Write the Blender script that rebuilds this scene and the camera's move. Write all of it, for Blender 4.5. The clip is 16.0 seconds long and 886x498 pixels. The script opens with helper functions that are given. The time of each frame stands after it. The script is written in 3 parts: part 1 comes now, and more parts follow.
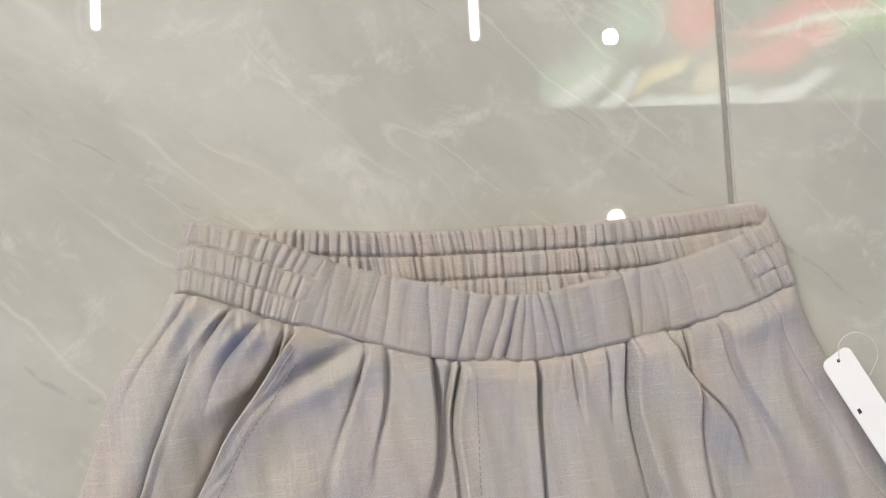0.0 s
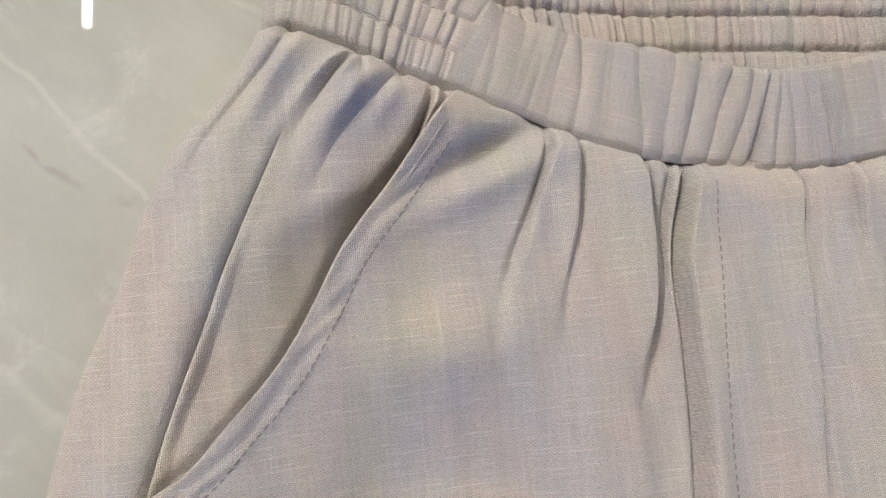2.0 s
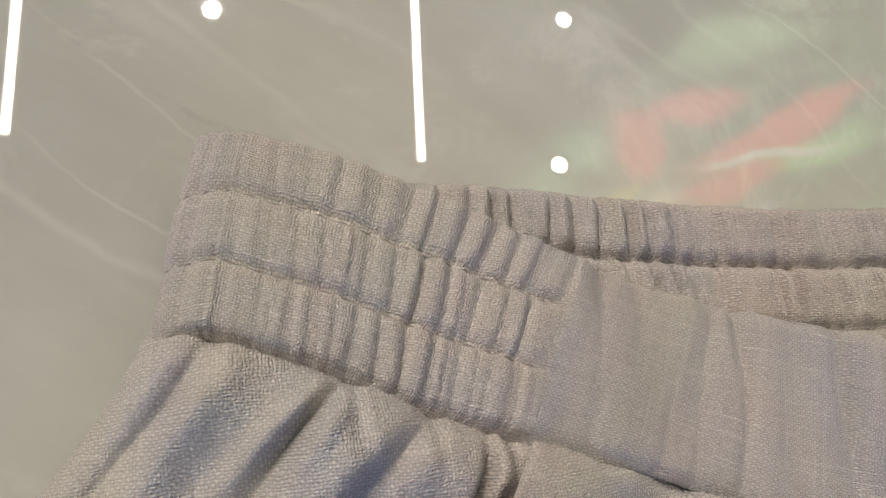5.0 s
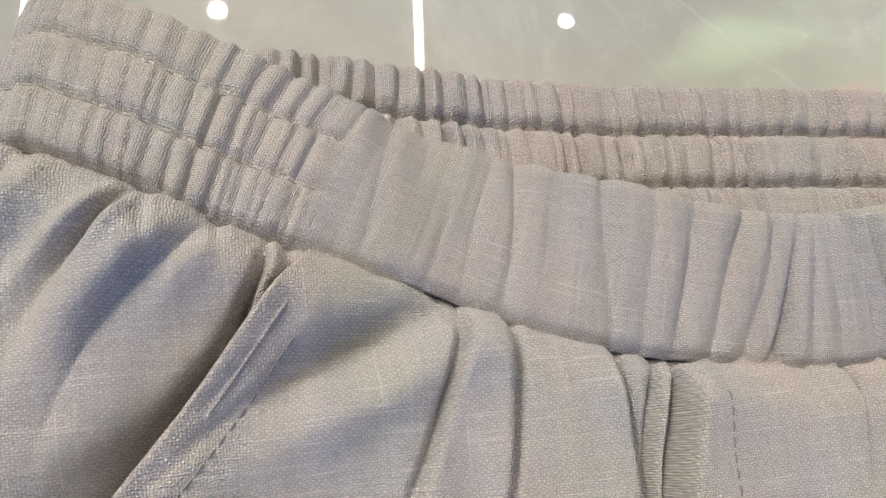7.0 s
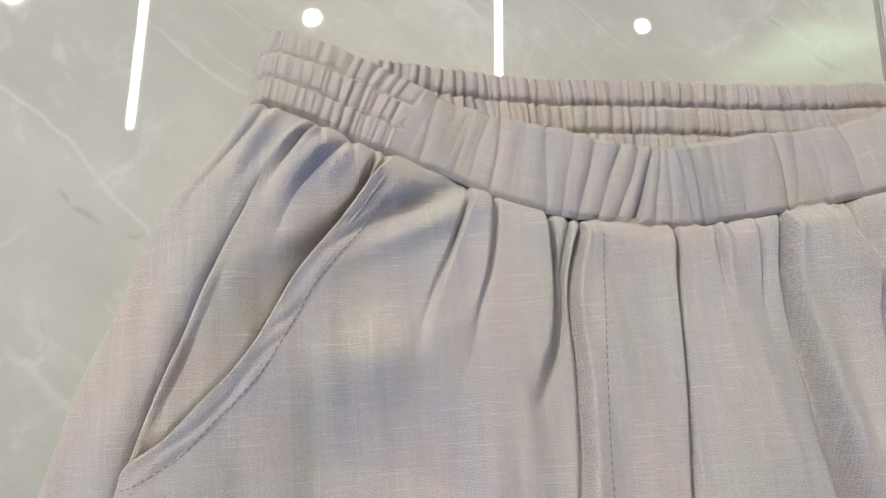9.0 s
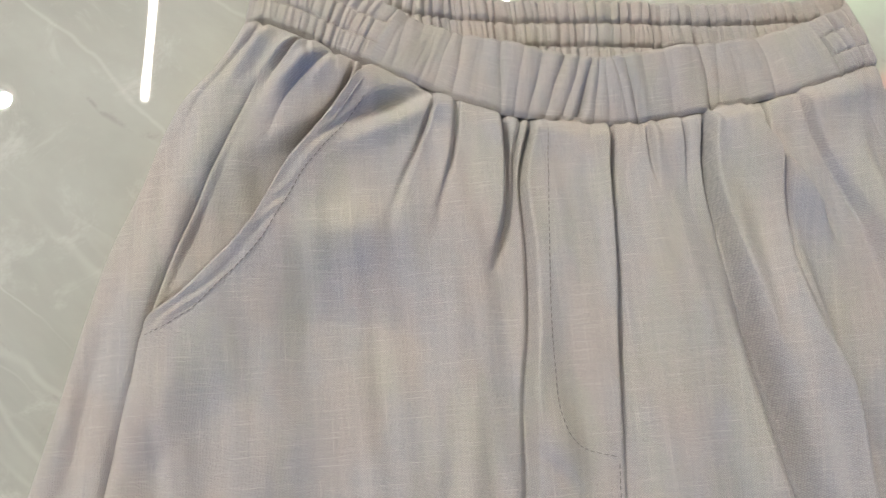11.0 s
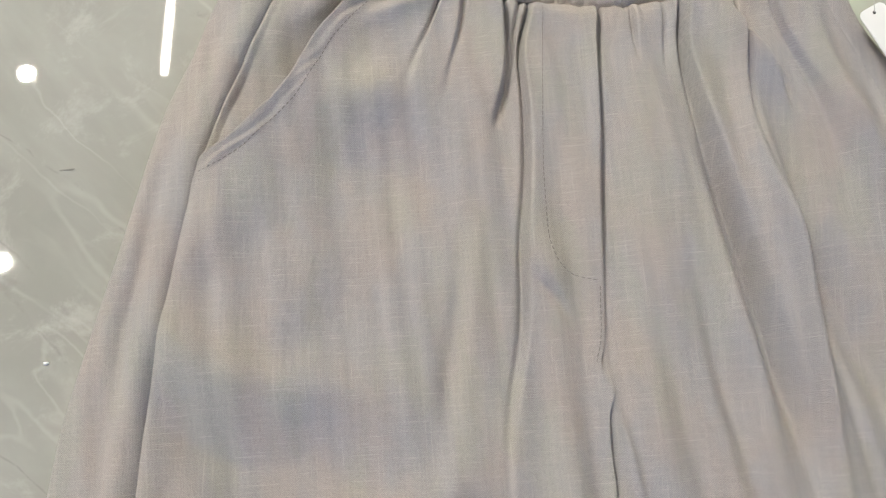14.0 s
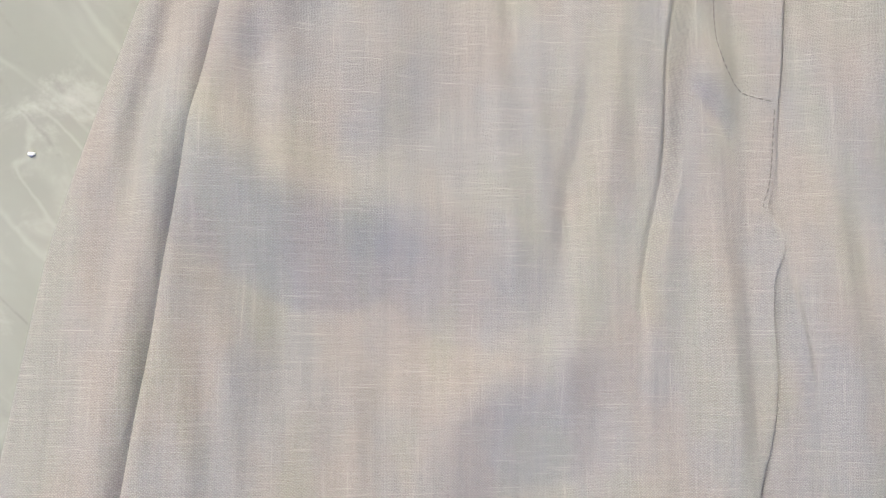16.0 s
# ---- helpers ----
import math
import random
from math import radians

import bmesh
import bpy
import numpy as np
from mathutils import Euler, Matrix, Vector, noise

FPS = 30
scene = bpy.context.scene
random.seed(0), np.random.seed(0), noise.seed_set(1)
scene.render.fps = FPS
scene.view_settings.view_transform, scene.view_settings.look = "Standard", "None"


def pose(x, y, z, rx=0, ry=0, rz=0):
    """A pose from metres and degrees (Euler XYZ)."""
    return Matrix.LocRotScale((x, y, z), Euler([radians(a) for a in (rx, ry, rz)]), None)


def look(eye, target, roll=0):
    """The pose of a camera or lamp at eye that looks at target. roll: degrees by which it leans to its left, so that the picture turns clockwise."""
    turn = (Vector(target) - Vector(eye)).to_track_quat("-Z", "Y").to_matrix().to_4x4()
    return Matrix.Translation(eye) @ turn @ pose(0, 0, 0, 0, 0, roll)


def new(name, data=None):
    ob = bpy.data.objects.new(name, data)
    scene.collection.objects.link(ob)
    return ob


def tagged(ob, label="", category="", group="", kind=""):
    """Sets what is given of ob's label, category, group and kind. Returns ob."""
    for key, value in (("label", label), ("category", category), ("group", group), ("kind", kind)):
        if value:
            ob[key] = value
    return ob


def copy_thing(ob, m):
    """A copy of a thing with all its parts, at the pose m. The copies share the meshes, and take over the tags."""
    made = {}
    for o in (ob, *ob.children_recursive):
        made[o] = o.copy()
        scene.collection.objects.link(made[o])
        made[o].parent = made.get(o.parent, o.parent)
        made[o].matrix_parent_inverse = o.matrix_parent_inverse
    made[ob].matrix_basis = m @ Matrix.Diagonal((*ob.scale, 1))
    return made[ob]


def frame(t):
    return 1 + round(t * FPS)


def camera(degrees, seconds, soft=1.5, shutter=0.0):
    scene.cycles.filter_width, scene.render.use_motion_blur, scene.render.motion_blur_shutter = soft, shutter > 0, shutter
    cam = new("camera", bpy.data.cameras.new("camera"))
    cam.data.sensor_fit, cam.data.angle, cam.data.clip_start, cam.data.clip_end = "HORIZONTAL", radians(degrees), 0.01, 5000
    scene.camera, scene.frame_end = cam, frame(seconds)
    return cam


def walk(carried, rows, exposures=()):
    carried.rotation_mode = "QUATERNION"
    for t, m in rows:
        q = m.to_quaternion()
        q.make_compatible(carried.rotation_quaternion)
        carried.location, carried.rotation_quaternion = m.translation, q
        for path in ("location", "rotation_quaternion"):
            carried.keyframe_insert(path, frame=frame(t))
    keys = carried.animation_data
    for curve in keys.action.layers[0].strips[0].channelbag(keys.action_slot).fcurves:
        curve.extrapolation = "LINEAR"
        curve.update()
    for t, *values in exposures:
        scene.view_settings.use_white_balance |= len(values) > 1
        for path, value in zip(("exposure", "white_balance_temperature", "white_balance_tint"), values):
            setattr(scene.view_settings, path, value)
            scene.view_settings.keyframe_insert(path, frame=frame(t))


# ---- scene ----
cam = camera(58.2, 16.0, 1.25)
PATH = [
    (0, (-0.073, 0.065, 0.479), (0.119, 0.178, -1.509), 51.9),
    (0.5, (-0.107, 0.05, 0.415), (0.081, 0.168, -1.573), 51.2),
    (1, (-0.129, 0.034, 0.356), (0.089, 0.186, -1.626), 48.0),
    (1.5, (-0.146, 0.012, 0.32), (0.131, 0.185, -1.653), 50.3),
    (2, (-0.163, -0.031, 0.303), (0.097, 0.186, -1.668), 44.2),
    (2.5, (-0.172, -0.025, 0.272), (0.075, 0.283, -1.689), 32.8),
    (3, (-0.183, 0.004, 0.232), (0.152, 0.412, -1.697), 32.9),
    (3.5, (-0.191, 0.016, 0.21), (0.183, 0.442, -1.708), 34.8),
    (4, (-0.193, 0.034, 0.184), (0.197, 0.452, -1.732), 36.7),
    (4.5, (-0.185, 0.055, 0.18), (0.226, 0.494, -1.728), 36.9),
    (5, (-0.162, 0.063, 0.172), (0.279, 0.497, -1.73), 39.1),
    (5.2, (-0.151, 0.062, 0.169), (0.29, 0.506, -1.73), 38.0),
    (7.3, (-0.122, -0.001, 0.214), (0.277, 0.457, -1.692), 35.3),
    (7.5, (-0.131, -0.012, 0.229), (0.217, 0.464, -1.682), 30.4),
    (8, (-0.138, -0.042, 0.258), (0.155, 0.443, -1.66), 26.9),
    (8.2, (-0.136, -0.055, 0.295), (0.111, 0.432, -1.629), 23.2),
    (10.3, (-0.134, -0.109, 0.399), (0.064, 0.345, -1.539), 19.7),
    (10.5, (-0.129, -0.124, 0.401), (0.062, 0.317, -1.54), 19.6),
    (11, (-0.12, -0.14, 0.431), (0.055, 0.292, -1.514), 17.8),
    (11.5, (-0.115, -0.147, 0.455), (0.035, 0.297, -1.489), 14.2),
    (12, (-0.118, -0.155, 0.481), (0.023, 0.303, -1.461), 12.5),
    (12.5, (-0.121, -0.168, 0.495), (0.012, 0.296, -1.445), 11.4),
    (13, (-0.12, -0.183, 0.492), (0.015, 0.286, -1.448), 11.6),
    (13.5, (-0.126, -0.21, 0.483), (0.012, 0.238, -1.461), 13.0),
    (14, (-0.128, -0.235, 0.482), (0.014, 0.176, -1.47), 15.3),
    (14.5, (-0.128, -0.26, 0.475), (0.016, 0.136, -1.481), 16.4),
    (15, (-0.133, -0.268, 0.43), (0.017, 0.113, -1.527), 17.7),
    (15.5, (-0.169, -0.258, 0.383), (0.003, -0.015, -1.594), 32.9),
    (16, (-0.187, -0.266, 0.355), (0.014, -0.054, -1.624), 43.6),
]
LIGHTNESS = [(0.0, -0.21, 6720, 12), (1.5, -0.18, 6820, 12), (3.5, -0.13, 6900, 12), (4.3, -0.35, 7000, 13), (5.0, -0.61, 7050, 13), (7.5, -0.12, 6600, 11),
             (8.0, -0.09, 6530, 11), (10.5, -0.22, 6720, 9), (11.5, -0.15, 6820, 8), (12.5, -0.30, 6820, 9), (14.5, -0.14, 6800, 8), (16.0, 0.13, 6700, 8)]
walk(cam, [(t, look(eye, target, roll)) for t, eye, target, roll in PATH], LIGHTNESS)

# ---- light: warm ceiling lamps, cool daylight through the shopfront behind the camera ----
CEIL = 3.1                       # ceiling height
TURN = radians(-5.0)             # the room stands five degrees off the garment
ROOM = Matrix.Rotation(TURN, 4, "Z")
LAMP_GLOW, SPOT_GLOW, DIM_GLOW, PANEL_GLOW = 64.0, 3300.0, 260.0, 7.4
world = bpy.data.worlds.new("world")
scene.world = world
world.use_nodes = True
wn = world.node_tree
sky = wn.nodes.new("ShaderNodeTexSky")
sky.sky_type, sky.sun_disc = "NISHITA", False
sky.sun_elevation, sky.sun_rotation = radians(40), radians(120)
wn.links.new(sky.outputs[0], wn.nodes["Background"].inputs[0])
wn.nodes["Background"].inputs[1].default_value = 0.1
day = bpy.data.lights.new("window_daylight", "AREA")
day.shape, day.size, day.size_y, day.energy, day.color = "RECTANGLE", 3.4, 2.2, 62.0, (0.14, 0.34, 1.0)
new("window_daylight", day).matrix_world = ROOM @ pose(0, -3.35, 1.45, 90, 0, 0)


# ---- materials ----
class Net:
    """Small helper to write node materials."""

    def __init__(self, name):
        self.m = bpy.data.materials.new(name)
        self.m.use_nodes = True
        self.t = self.m.node_tree
        self.b = self.t.nodes["Principled BSDF"]

    def n(self, kind, **sets):
        node = self.t.nodes.new("ShaderNode" + kind)
        for k, v in sets.items():
            setattr(node, k, v)
        return node

    def put(self, socket, v):
        if hasattr(v, "links"):
            self.t.links.new(v, socket)
        elif isinstance(v, tuple) and len(v) == 3 and socket.type == "RGBA":
            socket.default_value = (*v, 1)
        else:
            socket.default_value = v

    def math(self, op, a, b=0.0, clamp=False):
        k = self.n("Math", operation=op, use_clamp=clamp)
        self.put(k.inputs[0], a), self.put(k.inputs[1], b)
        return k.outputs[0]

    def ramp(self, v, a, b, c=0.0, d=1.0, smooth=True):
        k = self.n("MapRange", interpolation_type="SMOOTHSTEP" if smooth else "LINEAR")
        for i, x in enumerate((v, a, b, c, d)):
            self.put(k.inputs[i], x)
        return k.outputs[0]

    def mix(self, f, a, b, blend="MIX"):
        k = self.n("MixRGB", blend_type=blend)
        self.put(k.inputs[0], f), self.put(k.inputs[1], a), self.put(k.inputs[2], b)
        return k.outputs[0]

    def place(self, v, scale=(1, 1, 1), turn=0.0, loc=(0, 0, 0), kind="POINT"):
        k = self.n("Mapping", vector_type=kind)
        self.put(k.inputs[0], v)
        k.inputs[1].default_value, k.inputs[2].default_value, k.inputs[3].default_value = loc, (0, 0, turn), scale
        return k.outputs[0]

    def noise(self, v, scale, detail=3.0, rough=0.55, warp=0.0):
        k = self.n("TexNoise")
        self.put(k.inputs["Vector"], v)
        k.inputs["Scale"].default_value, k.inputs["Detail"].default_value = scale, detail
        k.inputs["Roughness"].default_value, k.inputs["Distortion"].default_value = rough, warp
        return k.outputs[0]

    def bump(self, height, distance, strength=1.0, under=None):
        k = self.n("Bump")
        self.put(k.inputs["Height"], height)
        k.inputs["Distance"].default_value, k.inputs["Strength"].default_value = distance, strength
        if under is not None:
            self.put(k.inputs["Normal"], under)
        return k.outputs[0]

    def set(self, **v):
        for k, x in v.items():
            self.put(self.b.inputs[k.replace("_", " ")], x)
        return self.m


def fabric(name, tint=(1, 1, 1)):
    """Slubby plain weave, greige, threads about 0.7 mm."""
    k = Net(name)
    p = k.n("TexCoord").outputs["UV"]
    # threads that wander a little
    wob = k.n("TexNoise")
    k.put(wob.inputs["Vector"], p)
    wob.inputs["Scale"].default_value, wob.inputs["Detail"].default_value = 400.0, 2.0
    mv = k.n("VectorMath", operation="MULTIPLY_ADD")
    k.put(mv.inputs[0], wob.outputs["Color"]), k.put(mv.inputs[2], p)
    mv.inputs[1].default_value = (0.0014, 0.0012, 0.0)
    ax = k.n("SeparateXYZ")
    k.put(ax.inputs[0], mv.outputs[0])
    su = k.math("SINE", k.math("MULTIPLY", ax.outputs[0], math.pi / 0.00066))
    sv = k.math("SINE", k.math("MULTIPLY", ax.outputs[1], math.pi / 0.00060))
    knot = k.math("MULTIPLY", su, sv)                                     # +1 warp on top, -1 weft on top
    gap = k.ramp(k.math("MAXIMUM", k.math("ABSOLUTE", su), k.math("ABSOLUTE", sv)), 0.80, 0.35)
    slub = k.ramp(k.noise(k.place(p, (45, 1100, 45)), 1.0, 2.0), 0.56, 0.74)
    slub2 = k.ramp(k.noise(k.place(p, (900, 26, 26)), 1.0, 2.0), 0.56, 0.78)
    heather = k.noise(k.place(p, (750, 1500, 750)), 1.0, 2.0, 0.7)
    # cool and olive noise patches: tints of the light put into the cloth colour
    cloud = k.noise(k.place(p, (1.35, 0.75, 1.0)), 17, 3.0, 0.55)
    cloud2 = k.noise(k.place(p, (1.5, 0.55, 1.0), loc=(3.1, 1.7, 0.4)), 23, 3.0, 0.55)
    base = k.mix(k.ramp(cloud, 0.36, 0.62), (0.520, 0.452, 0.405), (0.462, 0.446, 0.444))
    base = k.mix(k.ramp(cloud2, 0.46, 0.64, 0.0, 0.52), base, (0.474, 0.472, 0.372))
    base = k.mix(k.ramp(heather, 0.36, 0.66, 0.0, 0.36), base, (0.215, 0.19, 0.182))
    base = k.mix(k.math("MULTIPLY", slub, 0.42), base, (0.78, 0.73, 0.67))
    base = k.mix(k.math("MULTIPLY", slub2, 0.34), base, (0.76, 0.71, 0.65))
    bars = k.noise(k.place(p, (22, 520, 22), loc=(2.3, 0.7, 0)), 1.0, 3.0, 0.65)
    base = k.mix(k.ramp(bars, 0.46, 0.70, 0.0, 0.12), base, (0.70, 0.66, 0.60))
    base = k.mix(k.ramp(bars, 0.50, 0.28, 0.0, 0.09), base, (0.27, 0.25, 0.245))
    reed = k.noise(k.place(p, (420, 16, 16), loc=(1.3, 0.2, 0)), 1.0, 3.0, 0.6)
    base = k.mix(k.ramp(reed, 0.40, 0.68, 0.0, 0.22), base, (0.60, 0.56, 0.51))
    reed2 = k.noise(k.place(p, (150, 12, 12), loc=(4.3, 2.2, 0)), 1.0, 2.0, 0.5)
    base = k.mix(k.ramp(reed2, 0.44, 0.68, 0.0, 0.16), base, (0.285, 0.262, 0.262))
    base = k.mix(k.ramp(knot, 0.1, 0.9, 0.0, 0.25), base, (0.78, 0.73, 0.67))
    base = k.mix(k.ramp(knot, -0.1, -0.9, 0.0, 0.21), base, (0.27, 0.235, 0.22))
    # shade in the crevices between threads, put into the colour
    base = k.mix(k.ramp(k.math("ABSOLUTE", sv), 0.45, 0.05, 0.0, 0.22), base, (0.17, 0.15, 0.14))
    base = k.mix(k.math("MULTIPLY", gap, 0.38), base, (0.12, 0.10, 0.095))
    base = k.mix(1.0, base, tint, "MULTIPLY")
    yarn = k.noise(k.place(p, (300, 1600, 300)), 1.0, 1.0)
    yarn2 = k.noise(k.place(p, (1500, 320, 300)), 1.0, 1.0)
    h = k.math("ADD", k.math("ADD", yarn, k.math("MULTIPLY", yarn2, 0.75)), k.math("MULTIPLY", slub, 0.8))
    h = k.math("ADD", h, k.math("SUBTRACT", k.math("MULTIPLY", k.math("ABSOLUTE", knot), 0.9), k.math("MULTIPLY", gap, 0.8)))
    h = k.math("ADD", h, k.math("MULTIPLY", knot, 0.35))
    rumple = k.noise(k.place(p, (1, 0.6, 1)), 95, 3.0, 0.55)
    nrm = k.bump(h, 0.00021, 1.0, k.bump(rumple, 0.0015, 0.6))
    k.set(Base_Color=base, Roughness=0.78, Normal=nrm, Sheen_Weight=0.25, Sheen_Roughness=0.45)
    k.b.inputs["Specular IOR Level"].default_value = 0.35
    return k.m


def polished_tile():
    """Grey-beige marble-look porcelain, polished, with pale veins running down to the right."""
    k = Net("polished_marble_tile")
    p = k.n("NewGeometry").outputs["Position"]
    along = k.place(k.place(p, turn=radians(44)), (0.42, 3.0, 1.0))
    wob = k.n("TexNoise")
    k.put(wob.inputs["Vector"], p)
    wob.inputs["Scale"].default_value, wob.inputs["Detail"].default_value = 16.0, 4.0
    mv = k.n("VectorMath", operation="MULTIPLY_ADD")
    k.put(mv.inputs[0], wob.outputs["Color"]), k.put(mv.inputs[2], along)
    mv.inputs[1].default_value = (0.05, 0.05, 0.0)
    along = mv.outputs[0]
    cloud = k.noise(k.place(k.place(p, turn=radians(44)), (0.8, 1.7, 1.0)), 3.6, 6.0, 0.62, 0.3)
    fine = k.noise(p, 38, 5.0, 0.65)
    base = k.mix(k.ramp(cloud, 0.32, 0.68), (0.314, 0.313, 0.279), (0.422, 0.427, 0.385))
    base = k.mix(k.ramp(fine, 0.35, 0.7, 0.0, 0.3), base, (0.36, 0.345, 0.31))
    blot = k.noise(k.place(p, loc=(1.3, 5.1, 0)), 21, 5.0, 0.7, 0.6)
    base = k.mix(k.ramp(blot, 0.52, 0.72, 0.0, 0.34), base, (0.60, 0.59, 0.55))
    for scale, width, power, off in ((1.9, 0.0055, 0.14, 0.0), (4.3, 0.008, 0.14, 4.2), (1.1, 0.0032, 0.12, 9.1)):
        v = k.noise(k.place(along, loc=(off, off * 0.7, 0)), scale, 3.0, 0.45, 0.0)
        line = k.ramp(k.math("ABSOLUTE", k.math("SUBTRACT", v, 0.5)), 0.0, width, 1.0, 0.0)
        patch = k.ramp(k.noise(k.place(p, loc=(off, 2.0, 1.0)), 7.0, 3.0), 0.42, 0.62, 0.0, power)
        base = k.mix(k.math("MULTIPLY", line, patch), base, (0.74, 0.72, 0.68))
    dark = k.noise(k.place(along, loc=(7.7, 2.2, 0)), 2.2, 3.0, 0.5, 0.0)
    crack = k.ramp(k.math("ABSOLUTE", k.math("SUBTRACT", dark, 0.5)), 0.0, 0.004, 0.5, 0.0)
    base = k.mix(k.math("MULTIPLY", crack, k.ramp(fine, 0.45, 0.6)), base, (0.25, 0.24, 0.22))
    smear = k.noise(p, 9, 4.0, 0.6)
    return k.set(Base_Color=base, Roughness=k.ramp(smear, 0.3, 0.75, 0.008, 0.026), IOR=1.52)


def plain(name, colour, rough=0.6, metal=0.0, grain=0.04, scale=60):
    k = Net(name)
    p = k.n("TexCoord").outputs["Object"]
    v = k.noise(p, scale, 4.0, 0.6)
    big = k.noise(p, scale * 0.05, 3.0)
    dark = tuple(c * (1 - grain * 4) for c in colour)
    base = k.mix(k.ramp(v, 0.3, 0.7, 0.0, 0.5), colour, dark)
    base = k.mix(k.ramp(big, 0.35, 0.7, 0.0, 0.5), base, dark)
    return k.set(Base_Color=base, Roughness=rough, Metallic=metal, Normal=k.bump(v, 0.0004, 0.2))


def glow(name, colour, power):
    k = Net(name)
    return k.set(Base_Color=(0.8, 0.8, 0.8), Emission_Color=colour, Emission_Strength=power, Roughness=0.5)


def flower_print():
    """Backlit print: blurred red petals, leaves and pale streaks."""
    k = Net("backlit_flower_print")
    p = k.n("TexCoord").outputs["Object"]
    wob = k.n("TexNoise")
    k.put(wob.inputs["Vector"], p)
    wob.inputs["Scale"].default_value, wob.inputs["Detail"].default_value = 3.5, 3.0
    off = k.n("VectorMath", operation="MULTIPLY_ADD")
    k.put(off.inputs[0], wob.outputs["Color"])
    off.inputs[1].default_value, off.inputs[2].default_value = (0.22, 0.22, 0), (-0.11, -0.11, 0)
    add = k.n("VectorMath", operation="ADD")
    k.put(add.inputs[0], p), k.put(add.inputs[1], off.outputs[0])
    q = add.outputs[0]
    leafy = k.noise(p, 11, 5.0, 0.7, 1.2)
    col = k.mix(k.ramp(leafy, 0.42, 0.68), (0.10, 0.12, 0.085), (0.36, 0.52, 0.28))
    strokes = (  # middle, half length, half width, turn, colour
        ((0.62, 1.12), 0.30, 0.20, 40, (0.42, 0.70, 0.42)), ((0.90, 1.30), 0.25, 0.16, 10, (0.35, 0.62, 0.40)),
        ((2.10, 1.35), 0.60, 0.12, 18, (0.40, 0.75, 0.28)), ((1.70, 1.92), 0.70, 0.16, 10, (0.42, 0.66, 0.36)),
        ((1.24, 1.36), 0.24, 0.15, 100, (0.95, 0.22, 0.16)), ((1.55, 1.55), 0.34, 0.10, 16, (0.90, 0.24, 0.18)),
        ((2.00, 1.46), 0.70, 0.10, 26, (1.0, 0.25, 0.18)), ((1.70, 1.16), 0.40, 0.09, 22, (0.95, 0.24, 0.18)),
        ((1.95, 1.34), 0.50, 0.035, 13, (0.95, 0.92, 0.75)), ((1.31, 1.04), 0.13, 0.09, 30, (0.85, 0.75, 0.45)),
        ((1.08, 1.06), 0.22, 0.045, 38, (0.95, 0.80, 0.35)), ((0.66, 1.02), 0.20, 0.06, 42, (0.90, 0.98, 0.95)),
        ((0.86, 0.98), 0.20, 0.05, 36, (0.88, 0.97, 0.92)), ((1.66, 0.95), 0.32, 0.055, 22, (0.95, 1.0, 0.98)),
        ((1.20, 0.92), 0.45, 0.05, 2, (0.85, 0.95, 0.88)),
    )
    for (x, y), a, b, turn, c in strokes:
        v = k.place(q, (a, b, 1), radians(turn), (x, y, 0), "TEXTURE")
        flat = k.n("VectorMath", operation="MULTIPLY")
        k.put(flat.inputs[0], v)
        flat.inputs[1].default_value = (1, 1, 0)
        ln = k.n("VectorMath", operation="LENGTH")
        k.put(ln.inputs[0], flat.outputs[0])
        col = k.mix(k.ramp(ln.outputs["Value"], 0.45, 1.10, 0.95, 0.0), col, c)
    petal = k.noise(k.place(k.place(q, turn=radians(-26)), (2.2, 15, 1)), 1.0, 4.0, 0.6, 0.4)
    col = k.mix(k.ramp(petal, 0.40, 0.26, 0.0, 0.55), col, (0.10, 0.12, 0.07))
    col = k.mix(k.ramp(petal, 0.58, 0.74, 0.0, 0.30), col, (0.92, 0.95, 0.80))
    ax = k.n("SeparateXYZ")
    k.put(ax.inputs[0], q)
    rise = k.math("SUBTRACT", ax.outputs[1], k.math("MULTIPLY", ax.outputs[0], 0.80))
    col = k.mix(k.ramp(rise, 0.52, 0.78), col, (0.03, 0.03, 0.028))
    k.set(Base_Color=(0.3, 0.3, 0.3), Emission_Color=col, Emission_Strength=PANEL_GLOW, Roughness=0.4)
    return k.m


CLOTH = fabric("greige_linen_weave")
CLOTH_IN = fabric("greige_linen_inside", (1.0, 0.985, 0.97))
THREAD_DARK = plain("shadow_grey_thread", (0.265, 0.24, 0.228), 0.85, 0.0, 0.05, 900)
TILE = polished_tile()
GROUT = plain("grey_grout", (0.27, 0.26, 0.24), 0.75, 0.0, 0.08, 300)
PAINT = plain("grey_wall_paint", (0.20, 0.195, 0.18), 0.7)
CEILING = plain("grey_ceiling_paint", (0.28, 0.275, 0.26), 0.8)
ALU = plain("brushed_aluminium", (0.72, 0.72, 0.72), 0.35, 1.0, 0.03, 400)
WHITE_METAL = plain("white_lacquered_metal", (0.78, 0.78, 0.76), 0.4)
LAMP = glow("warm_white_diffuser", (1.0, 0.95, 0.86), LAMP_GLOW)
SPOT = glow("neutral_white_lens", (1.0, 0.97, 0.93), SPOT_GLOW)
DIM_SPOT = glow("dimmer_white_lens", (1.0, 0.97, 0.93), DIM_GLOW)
PRINT = flower_print()
CARD = plain("white_tag_card", (0.82, 0.82, 0.80), 0.45, 0.0, 0.01, 200)
INK = plain("black_print", (0.03, 0.03, 0.03), 0.5)
NYLON = Net("clear_nylon").set(Base_Color=(0.85, 0.85, 0.83), Roughness=0.2, Alpha=0.55)
